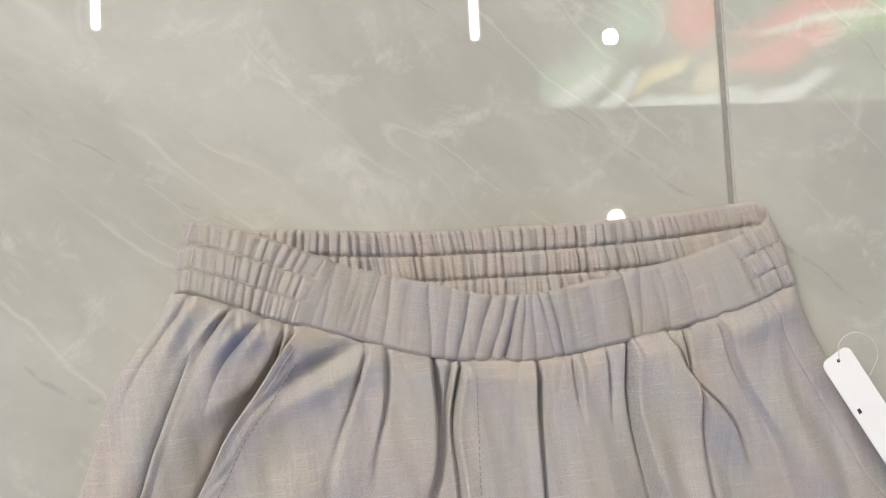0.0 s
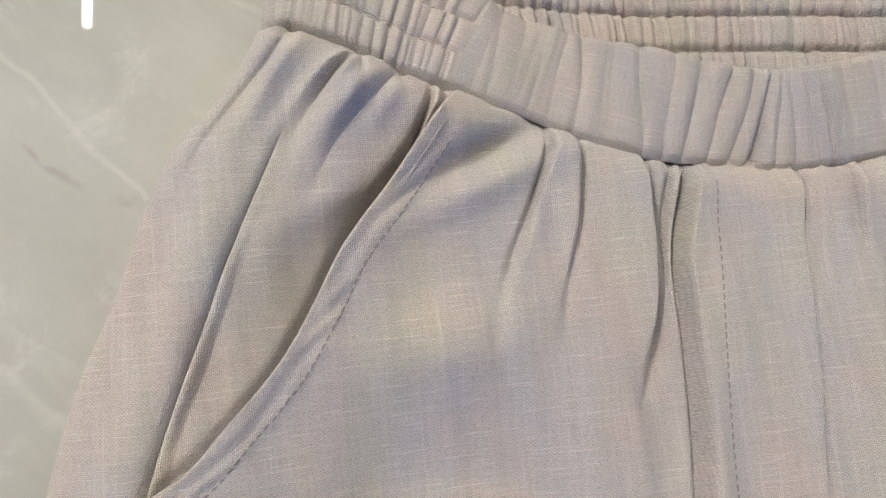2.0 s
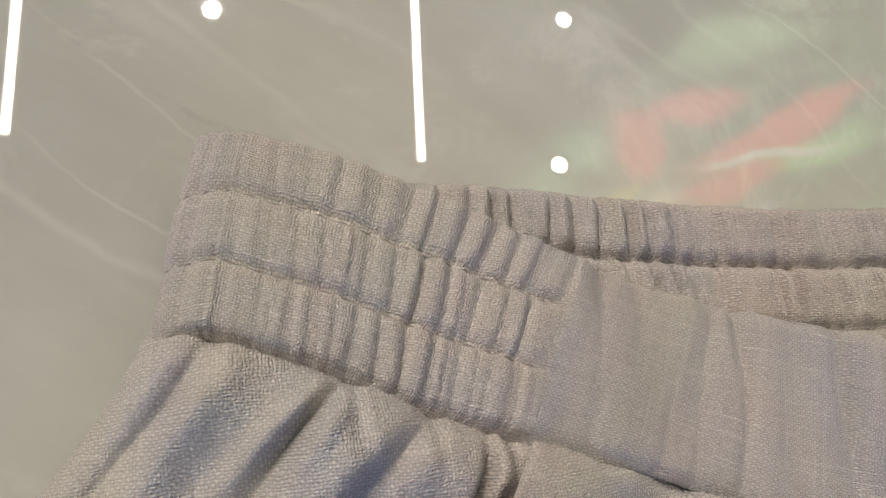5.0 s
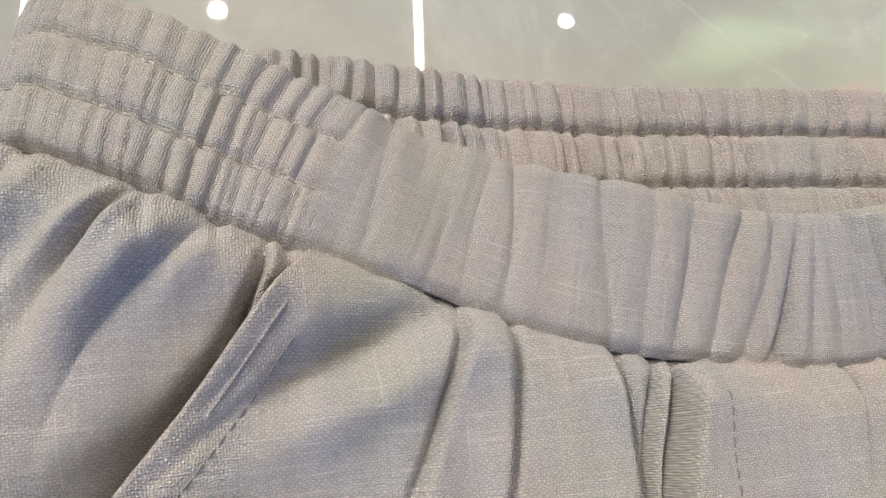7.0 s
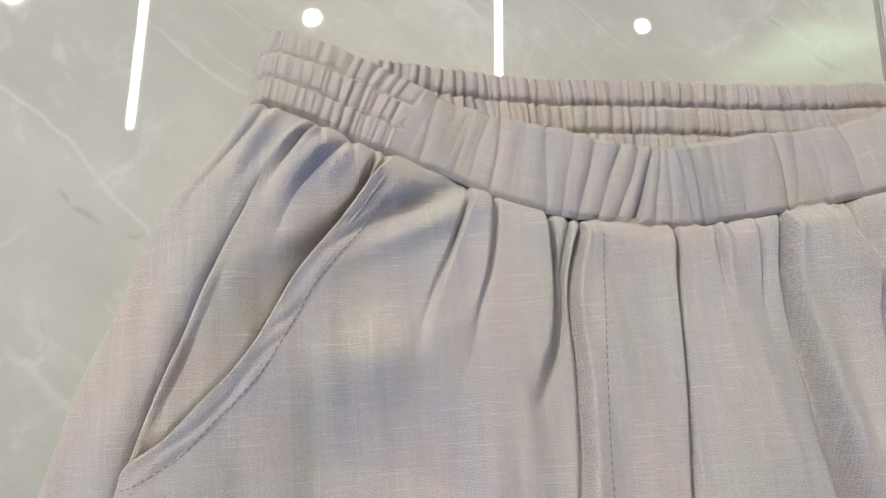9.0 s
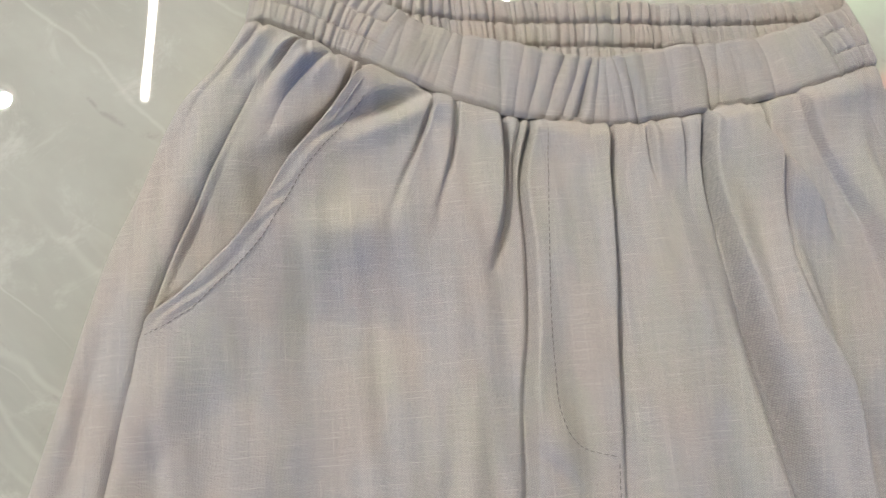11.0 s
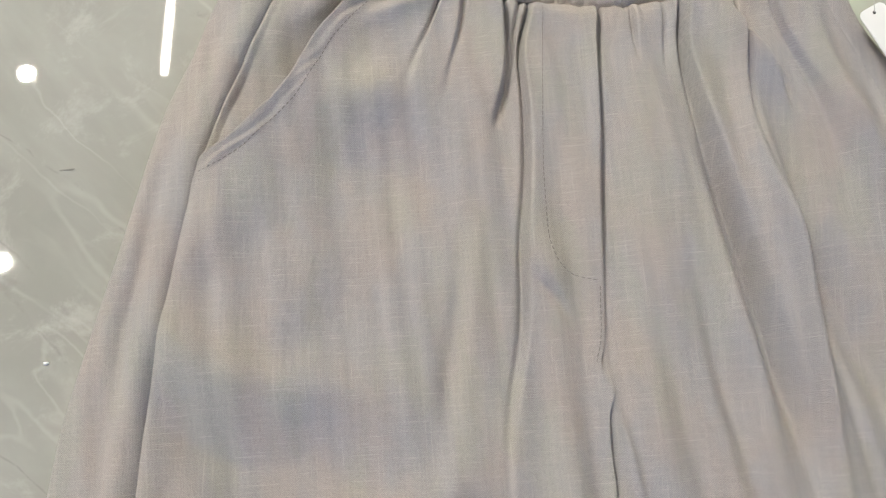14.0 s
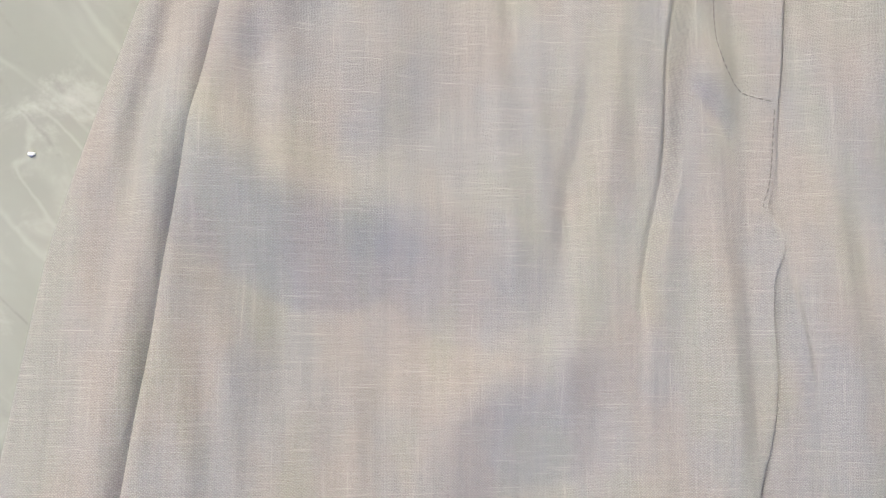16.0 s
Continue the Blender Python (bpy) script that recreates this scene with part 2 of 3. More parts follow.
GLASS = Net("window_glass").set(Base_Color=(0.95, 0.98, 0.97), Roughness=0.02, Transmission_Weight=1.0, IOR=1.1)


# ---- mesh helpers ----
def mesh(name, verts, faces, material, smooth=True):
    me = bpy.data.meshes.new(name)
    me.from_pydata([tuple(v) for v in np.asarray(verts, float).reshape(-1, 3).tolist()], [], faces)
    me.materials.append(material)
    if smooth:
        me.shade_smooth()
    me.update()
    return me


def grid_faces(nr, nc, flip=False):
    i = (np.arange(nr - 1)[:, None] * nc + np.arange(nc - 1)[None, :]).ravel()
    f = np.stack([i, i + 1, i + nc + 1, i + nc], 1)
    return (f[:, ::-1] if flip else f).tolist()


def sheet(name, pts, material, parent, label="", flip=False, grain=None):
    """One smooth mesh from a rows x columns array of places; grain: cloth coordinates in metres, along and across the threads."""
    me = mesh(name, pts, grid_faces(pts.shape[0], pts.shape[1], flip), material)
    flat = np.ascontiguousarray(pts[..., :2] if grain is None else grain, dtype=float).reshape(-1, 2)
    corner = np.empty(len(me.loops), dtype=np.int32)
    me.loops.foreach_get("vertex_index", corner)
    me.uv_layers.new(name="grain").data.foreach_set("uv", flat[corner].astype(np.float32).ravel())
    ob = new(name, me)
    ob.parent = parent
    return tagged(ob, label)


def part(name, bm, material, parent=None, label="", smooth=False):
    me = bpy.data.meshes.new(name)
    bm.to_mesh(me)
    bm.free()
    me.materials.append(material)
    if smooth:
        me.shade_smooth()
    ob = new(name, me)
    ob.parent = parent
    return tagged(ob, label)


def box(x0, y0, z0, x1, y1, z1, bevel=0.0, bm=None):
    bm = bm or bmesh.new()
    made = bmesh.ops.create_cube(bm, size=1, matrix=Matrix.LocRotScale(((x0 + x1) / 2, (y0 + y1) / 2, (z0 + z1) / 2), None, (x1 - x0, y1 - y0, z1 - z0)))
    if bevel:
        edges = list({e for v in made["verts"] for e in v.link_edges})
        bmesh.ops.bevel(bm, geom=edges, offset=bevel, segments=2, affect="EDGES")
    return bm


def thing(name, label, category, group="", m=None):
    ob = new(name)
    ob.empty_display_size = 0.05
    if m is not None:
        ob.matrix_world = m
    return tagged(ob, label, category, group)


def curve(pairs):
    """A smooth function through (parameter, value) pairs."""
    a = np.array(sorted(pairs), float)
    xs, ys = a[:, 0], a[:, 1]
    slope = np.gradient(ys, xs)

    def f(t):
        t = np.clip(np.asarray(t, float), xs[0], xs[-1])
        i = np.clip(np.searchsorted(xs, t) - 1, 0, len(xs) - 2)
        w = xs[i + 1] - xs[i]
        u = (t - xs[i]) / w
        return ((1 + 2 * u) * (1 - u) ** 2 * ys[i] + u * (1 - u) ** 2 * w * slope[i]
                + u * u * (3 - 2 * u) * ys[i + 1] + u * u * (u - 1) * w * slope[i + 1])
    return f


def step(a, b, t):
    u = np.clip((np.asarray(t, float) - a) / (b - a), 0, 1)
    return u * u * (3 - 2 * u)


def ripple(s, seed, pitch, jitter=0.35):
    """Uneven gathers along s: 0 on the crest, down to -1 in narrow creases."""
    rng = np.random.RandomState(seed)
    span = np.arange(-0.6, 0.9, pitch)
    cuts = span + rng.uniform(-jitter, jitter, len(span)) * pitch
    depth = rng.uniform(0.35, 1.0, len(cuts))
    out = np.zeros_like(s)
    for c, d in zip(cuts, depth):
        near = np.abs(s - c) < pitch * 2
        out[near] = np.minimum(out[near], -d * np.exp(-np.abs(s[near] - c) / (pitch * 0.21)))
    return out


def ribs(s, seed, pitch, jitter=0.28):
    """Rounded gathers of uneven width and depth along s: 0 on the crest, -1 in the crease between two."""
    rng = np.random.RandomState(seed)
    cuts = np.arange(-0.6, 1.6, pitch)
    cuts = cuts + rng.uniform(-jitter, jitter, len(cuts)) * pitch
    depth = rng.uniform(0.25, 1.0, len(cuts))
    i = np.clip(np.searchsorted(cuts, s) - 1, 0, len(cuts) - 2)
    u = (s - cuts[i]) / (cuts[i + 1] - cuts[i])
    edge = depth[i] * (1 - u) + depth[i + 1] * u
    return edge * (np.sin(np.pi * np.clip(u, 0, 1)) ** .75 - 1)


# ---- floor, walls, ceiling ----
floor = tagged(new("floor"), "polished grey-beige marble-look tiled floor", "floor", "", "structure")
floor.matrix_world = ROOM
part("grout_bed", box(-3.8, -3.8, -0.05, 3.8, 3.8, -0.0018), GROUT, floor, "grey recessed grout")
TW, TL, GAP, JX, JY = 0.8, 1.6, 0.004, 0.149, 0.66
tile_bm = box(-TW / 2 + GAP / 2, -TL / 2 + GAP / 2, -0.010, TW / 2 - GAP / 2, TL / 2 - GAP / 2, 0.0, 0.0009)
tile_mesh = bpy.data.meshes.new("tile")
tile_bm.to_mesh(tile_mesh)
tile_bm.free()
tile_mesh.materials.append(TILE)

walls = [("wall_north", -3.7, 3.6, 3.7, 3.75), ("wall_east", 3.6, -3.6, 3.75, 3.6), ("wall_west", -3.75, -3.6, -3.6, 3.6)]
for name, x0, y0, x1, y1 in walls:
    w = part(name, box(x0, y0, 0.0, x1, y1, CEIL), PAINT)
    w.matrix_world = ROOM
    tagged(w, "plain grey painted shop wall", "wall", "", "structure")
bm = bmesh.new()
for x0, z0, x1, z1 in ((-3.7, 0, -1.8, CEIL), (1.8, 0, 3.7, CEIL), (-1.8, 0, 1.8, 0.3), (-1.8, 2.6, 1.8, CEIL)):
    box(x0, -3.75, z0, x1, -3.6, z1, 0, bm)
w = part("wall_south", bm, PAINT)
w.matrix_world = ROOM
tagged(w, "grey painted wall with a wide shopfront opening", "wall", "", "structure")
win = thing("window_1", "wide aluminium-framed shopfront window", "window", "", ROOM)
tagged(win, kind="structure")
bm = bmesh.new()
for x0, z0, x1, z1 in ((-1.8, 0.3, -1.74, 2.6), (1.74, 0.3, 1.8, 2.6), (-1.74, 0.3, 1.74, 0.36), (-1.74, 2.54, 1.74, 2.6), (-0.03, 0.36, 0.03, 2.54)):
    box(x0, -3.71, z0, x1, -3.64, z1, 0.003, bm)
part("window_frame", bm, ALU, win)
for x0, x1 in ((-1.74, -0.03), (0.03, 1.74)):
    pane = part("pane", box(x0, -3.68, 0.36, x1, -3.672, 2.54), GLASS, win)
    pane.visible_shadow = False
ceiling = part("ceiling", box(-3.75, -3.75, CEIL, 3.75, 3.75, CEIL + 0.12), CEILING)
ceiling.matrix_world = ROOM
tagged(ceiling, "plain grey painted ceiling", "ceiling", "", "structure")


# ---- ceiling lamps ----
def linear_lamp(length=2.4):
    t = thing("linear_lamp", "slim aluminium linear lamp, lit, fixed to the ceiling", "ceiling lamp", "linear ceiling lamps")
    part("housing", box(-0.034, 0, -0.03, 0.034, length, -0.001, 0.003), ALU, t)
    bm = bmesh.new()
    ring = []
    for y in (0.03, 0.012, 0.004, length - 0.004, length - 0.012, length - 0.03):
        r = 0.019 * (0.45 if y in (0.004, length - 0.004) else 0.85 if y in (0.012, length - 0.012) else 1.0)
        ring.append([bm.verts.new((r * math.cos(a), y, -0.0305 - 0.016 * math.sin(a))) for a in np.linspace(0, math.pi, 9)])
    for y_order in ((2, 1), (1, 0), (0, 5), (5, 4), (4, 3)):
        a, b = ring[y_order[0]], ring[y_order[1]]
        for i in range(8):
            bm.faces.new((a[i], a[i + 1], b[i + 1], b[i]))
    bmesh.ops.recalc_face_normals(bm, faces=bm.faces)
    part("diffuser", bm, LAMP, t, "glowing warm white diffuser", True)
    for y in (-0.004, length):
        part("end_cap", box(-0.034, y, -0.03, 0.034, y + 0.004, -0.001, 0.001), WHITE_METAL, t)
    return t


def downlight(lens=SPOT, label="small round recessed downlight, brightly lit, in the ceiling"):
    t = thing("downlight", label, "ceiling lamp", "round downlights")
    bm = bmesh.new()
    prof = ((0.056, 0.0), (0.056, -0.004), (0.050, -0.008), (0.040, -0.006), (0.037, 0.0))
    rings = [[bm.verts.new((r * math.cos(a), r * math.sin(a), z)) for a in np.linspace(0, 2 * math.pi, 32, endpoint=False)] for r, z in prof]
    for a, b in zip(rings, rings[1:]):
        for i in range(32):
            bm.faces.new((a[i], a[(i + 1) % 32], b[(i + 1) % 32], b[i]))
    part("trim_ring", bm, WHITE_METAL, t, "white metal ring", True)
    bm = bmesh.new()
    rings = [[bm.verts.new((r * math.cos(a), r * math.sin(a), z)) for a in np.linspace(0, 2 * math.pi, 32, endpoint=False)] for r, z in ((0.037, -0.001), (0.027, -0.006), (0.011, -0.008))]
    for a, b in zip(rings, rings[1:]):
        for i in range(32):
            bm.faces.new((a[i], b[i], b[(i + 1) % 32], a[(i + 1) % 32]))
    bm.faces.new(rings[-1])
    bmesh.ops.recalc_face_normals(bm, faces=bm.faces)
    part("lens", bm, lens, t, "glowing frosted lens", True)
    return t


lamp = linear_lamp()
# the third lamp is unseen, added on the row's spacing
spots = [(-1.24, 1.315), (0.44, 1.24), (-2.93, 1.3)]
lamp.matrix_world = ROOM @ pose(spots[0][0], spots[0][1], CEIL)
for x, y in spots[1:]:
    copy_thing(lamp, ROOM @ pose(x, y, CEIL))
# the last downlight is unseen, added to keep light coming from the west
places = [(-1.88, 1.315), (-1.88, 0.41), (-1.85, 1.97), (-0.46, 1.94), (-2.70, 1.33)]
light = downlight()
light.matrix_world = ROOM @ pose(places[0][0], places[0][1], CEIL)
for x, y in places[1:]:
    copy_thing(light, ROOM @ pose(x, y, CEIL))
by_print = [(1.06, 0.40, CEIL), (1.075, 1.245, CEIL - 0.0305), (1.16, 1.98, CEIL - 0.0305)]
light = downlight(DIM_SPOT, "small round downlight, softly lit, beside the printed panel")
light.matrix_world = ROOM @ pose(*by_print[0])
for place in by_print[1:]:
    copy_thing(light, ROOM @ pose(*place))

# ---- backlit print on the ceiling ----
box_m = ROOM @ pose(0.23, 0, CEIL)
lightbox = thing("light_box", "backlit ceiling panel printed with blurred red and green flowers", "light box", "", box_m)
bm = bmesh.new()
for x0, y0, x1, y1 in ((0.46, 0.88, 2.85, 0.91), (0.46, 2.27, 2.85, 2.30), (0.46, 0.91, 0.49, 2.27), (2.82, 0.91, 2.85, 2.27)):
    box(x0, y0, -0.05, x1, y1, -0.001, 0.003, bm)
part("frame", bm, ALU, lightbox)
part("printed_panel", box(0.49, 0.91, -0.03, 2.82, 2.27, -0.024), PRINT, lightbox, "glowing flower print")

# ---- the trousers: plan curves, in metres, x across and y towards the waist ----
seam_y = curve([(-.20, .093), (-.185, .089), (-.175, .085), (-.152, .075), (-.135, .066), (-.118, .059), (-.084, .0463), (-.068, .0386), (-.042, .0293),
                (-.015, .0232), (.018, .0187), (.049, .0205), (.078, .0233), (.10, .0256), (.135, .0316), (.152, .0357), (.166, .0402), (.19, .048)])
top_y = curve([(-.20, .138), (-.176, .1315), (-.162, .1245), (-.148, .1195), (-.129, .1115), (-.103, .0985), (-.08, .0875), (-.06, .0790), (-.036, .0695), (-.012, .0605),
               (.010, .0560), (.037, .0567), (.065, .0605), (.088, .0630), (.113, .0672), (.141, .0735), (.158, .0795), (.175, .0855), (.19, .091)])
back_y = curve([(-.20, .135), (-.176, .1290), (-.151, .1200), (-.114, .1145), (-.087, .1103), (-.04, .1043), (0, .1010), (.047, .0975), (.12, .0955), (.161, .0962), (.19, .0975)])
edge_l = curve([(-.92, -.400), (-.6, -.372), (-.45, -.352), (-.331, -.334), (-.274, -.325), (-.226, -.316), (-.181, -.303), (-.107, -.280), (-.073, -.270),
                (-.035, -.257), (-.004, -.242), (.028, -.229), (.046, -.219), (.063, -.2025), (.075, -.1925), (.088, -.1845), (.13, -.181)])
seam_l = curve([(-.92, -.335), (-.335, -.281), (-.267, -.271), (-.218, -.265), (-.171, -.257), (-.134, -.249), (-.105, -.242), (-.078, -.235), (-.059, -.228),
                (-.031, -.216), (0, -.2025), (.031, -.187), (.05, -.177), (.09, -.155)])
mouth_l = curve([(-.92, -.335), (-.335, -.281), (-.267, -.271), (-.218, -.265), (-.171, -.257), (-.134, -.249), (-.105, -.242), (-.082, -.2365), (-.0755, -.2335), (-.067, -.219), (-.053, -.204),
                 (-.035, -.186), (-.015, -.172), (.003, -.161), (.025, -.142), (.048, -.123), (.06, -.112), (.09, -.09)])
middle_l = curve([(-.92, -.055), (-.6, -.035), (-.42, -.0215), (-.336, -.0165), (-.312, -.0095), (-.29, -.0066), (-.255, -.0066), (-.241, -.0058), (-.228, -.0022), (-.221, -.0030), (-.213, -.0070), (-.200, -.0040), (-.164, -.0005), (-.117, .004),
                  (-.066, .0095), (-.03, .012), (.017, .0175), (.06, .021)])
middle_r = curve([(-.92, .045), (-.6, .018), (-.42, -.0155), (-.336, -.0115), (-.29, -.0045), (-.255, -.0035), (-.228, -.005), (-.215, -.0025), (-.164, .001), (-.117, .0045),
                  (-.066, .01), (-.03, .0125), (.017, .018), (.06, .0215)])
mouth_r = curve([(-.92, .335), (-.3, .262), (-.2, .247), (-.13, .232), (-.1, .222), (-.079, .2045), (-.041, .1885), (-.013, .1765), (.012, .1655), (.036, .157), (.07, .15)])
edge_r = curve([(-.92, .40), (-.45, .335), (-.3, .303), (-.18, .272), (-.1, .245), (-.04, .217), (-.003, .196), (.018, .187), (.043, .180), (.09, .178)])


def line(*pts):
    return curve([(y, x) for x, y in pts])


# creases: run x(y), fade-out y, full y, height, reach, side that stands up
CREASES = [
    (line((-.080, .037), (-.091, .011), (-.102, -.014), (-.115, -.06)), -.050, .015, .0026, .014, 1),
    (line((-.069, .036), (-.073, .009), (-.083, -.022), (-.094, -.06)), -.050, .01, .0020, .012, -1),
    (line((-.043, .027), (-.044, -.003), (-.048, -.032), (-.056, -.056), (-.065, -.08)), -.070, -.03, .0045, .014, -1),
    (line((-.0315, .024), (-.038, -.0), (-.041, -.04)), -.050, .0, .0022, .006, 1),
    (line((-.026, .022), (-.035, -.009), (-.0355, -.046), (-.0375, -.081), (-.044, -.13), (-.048, -.18), (-.062, -.249), (-.067, -.331)), -.33, -.12, .0052, .020, 1, .012),
    (line((.0175, .017), (.012, -.03), (.0095, -.066), (.004, -.117), (.0005, -.164), (-.003, -.215), (-.0055, -.232), (-.004, -.255), (-.0055, -.29), (-.012, -.336), (-.0165, -.42), (-.008, -.92)), -.24, -.10, .0036, .016, -1, .003),
    (line((.040, .017), (.040, .0), (.041, -.02)), -.025, .006, .0025, .008, 1),
    (line((.060, .019), (.059, .0), (.057, -.03)), -.03, .005, .0018, .010, -1),
    (line((.074, .02), (.070, -.010), (.074, -.049), (.081, -.086), (.088, -.129), (.094, -.170), (.101, -.209), (.107, -.25), (.112, -.32)), -.36, -.12, .0056, .020, 1, .05),
    (line((.098, .022), (.104, -.001), (.121, -.024), (.134, -.060), (.14, -.08)), -.066, -.03, .0042, .016, -1),
    (line((.106, -.07), (.112, -.106), (.122, -.141), (.131, -.202), (.140, -.28)), -.27, -.12, .0030, .012, -1),
    (line((.128, .028), (.134, .0), (.150, -.04), (.166, -.1), (.175, -.16)), -.15, -.02, .0020, .014, 1),
    (line((-.172, .085), (-.180, .074), (-.190, .064), (-.205, .047), (-.222, .02)), .010, .06, .0038, .0065, 0),
    (line((-.148, .075), (-.155, .069), (-.163, .061), (-.175, .045)), .040, .066, .0032, .0040, 0),
    (line((-.134, .066), (-.143, .058), (-.158, .044), (-.172, .020), (-.18, -.01)), .000, .046, .0017, .0060, 0),
    (line((-.1225, .061), (-.1245, .054), (-.129, .045), (-.138, .03)), .030, .05, .0026, .005, 1),
]
# broad swells and hollows: x, y, half length, half width, turn, height
SWELLS = [
    (-.118, -.032, .034, .016, 15, .0020), (-.075, -.13, .10, .013, 84, .0020),
    (-.090, -.185, .075, .0065, 79, -.0020), (-.245, -.262, .03, .012, -70, .0016), (.045, -.12, .10, .014, 98, .0030), (.06, -.2, .08, .011, 100, -.003),
    (.117, -.12, .060, .009, 100, .0050), (.1225, -.215, .075, .0055, 94, .0036), (.0055, -.272, .032, .0028, 100, .0016), (.062, -.21, .09, .006, 97, -.0016), (.140, -.23, .08, .005, 97, -.0018), (.150, -.20, .09, .013, 106, -.0055), (.112, -.02, .03, .010, 120, .0035), (.170, -.06, .05, .012, 112, .0035),
    (-.205, .055, .030, .010, 48, .0030), (-.273, -.145, .095, .007, 80, -.0024), (-.157, .052, .022, .008, 55, .0024), (-.106, .0345, .026, .0058, 22, -.0030), (-.104, .0225, .030, .006, 20, .0014),
    (-.030, -.155, .02, .010, 100, .0022), (-.036, -.166, .010, .0035, 120, -.0010), (-.028, -.174, .012, .003, 110, -.0008), (.090, -.165, .095, .0085, 101, -.0066), (.076, -.15, .08, .008, 99, .0028), (.02, -.26, .06, .012, 95, .0030), (-.03, -.29, .07, .014, 90, .0030),
]
# ledges: the cloth falls away on the hem side of a run y(x) and comes back slowly: run, x where it fades at both ends, drop, width, recovery
LEDGES = [
    (curve([(-.30, -.172), (-.261, -.186), (-.237, -.204), (-.207, -.216), (-.173, -.222), (-.144, -.230), (-.09, -.246)]), (-.278, -.245, -.185, -.095), .0092, .042, .070),
    (curve([(-.16, -.315), (-.145, -.306), (-.125, -.297), (-.10, -.287), (-.06, -.28)]), (-.170, -.120, -.105, -.060), .0075, .045, .07),
    (curve([(-.19, -.040), (-.152, -.046), (-.121, -.050), (-.088, -.064), (-.06, -.085)]), (-.195, -.140, -.120, -.055), .0058, .036, .06),
    (curve([(-.26, -.150), (-.242, -.133), (-.222, -.110), (-.194, -.092), (-.16, -.075)]), (-.262, -.225, -.210, -.170), .0024, .028, .04),
    (curve([(-.24, -.165), (-.197, -.171), (-.170, -.152), (-.149, -.142), (-.11, -.13)]), (-.225, -.185, -.165, -.120), .0018, .030, .04),
    (curve([(-.26, -.120), (-.241, -.128), (-.198, -.141), (-.16, -.15)]), (-.26, -.230, -.215, -.175), .0014, .022, .04),
]
# where the pleats are caught in the waist seam
NOTCHES = (-.172, -.148, -.134, -.1195, -.0685, -.0415, -.0315, -.024, .0185, .036, .046, .079, .1035, .153)
FRONT_Z = curve([(-.20, .026), (-.17, .0285), (-.15, .0285), (-.117, .0245), (-.068, .0170), (-.02, .0160), (.03, .0165), (.07, .0180), (.12, .0235), (.16, .0300), (.20, .0285)])
RISE = 0.0135                     # radius of the rolled outer edges


_rng = np.random.RandomState(8)
STREAKS = [(_rng.uniform(110, 420), _rng.uniform(-45, 45), _rng.uniform(0, 6.3), _rng.uniform(.00018, .00042)) for _ in range(9)]


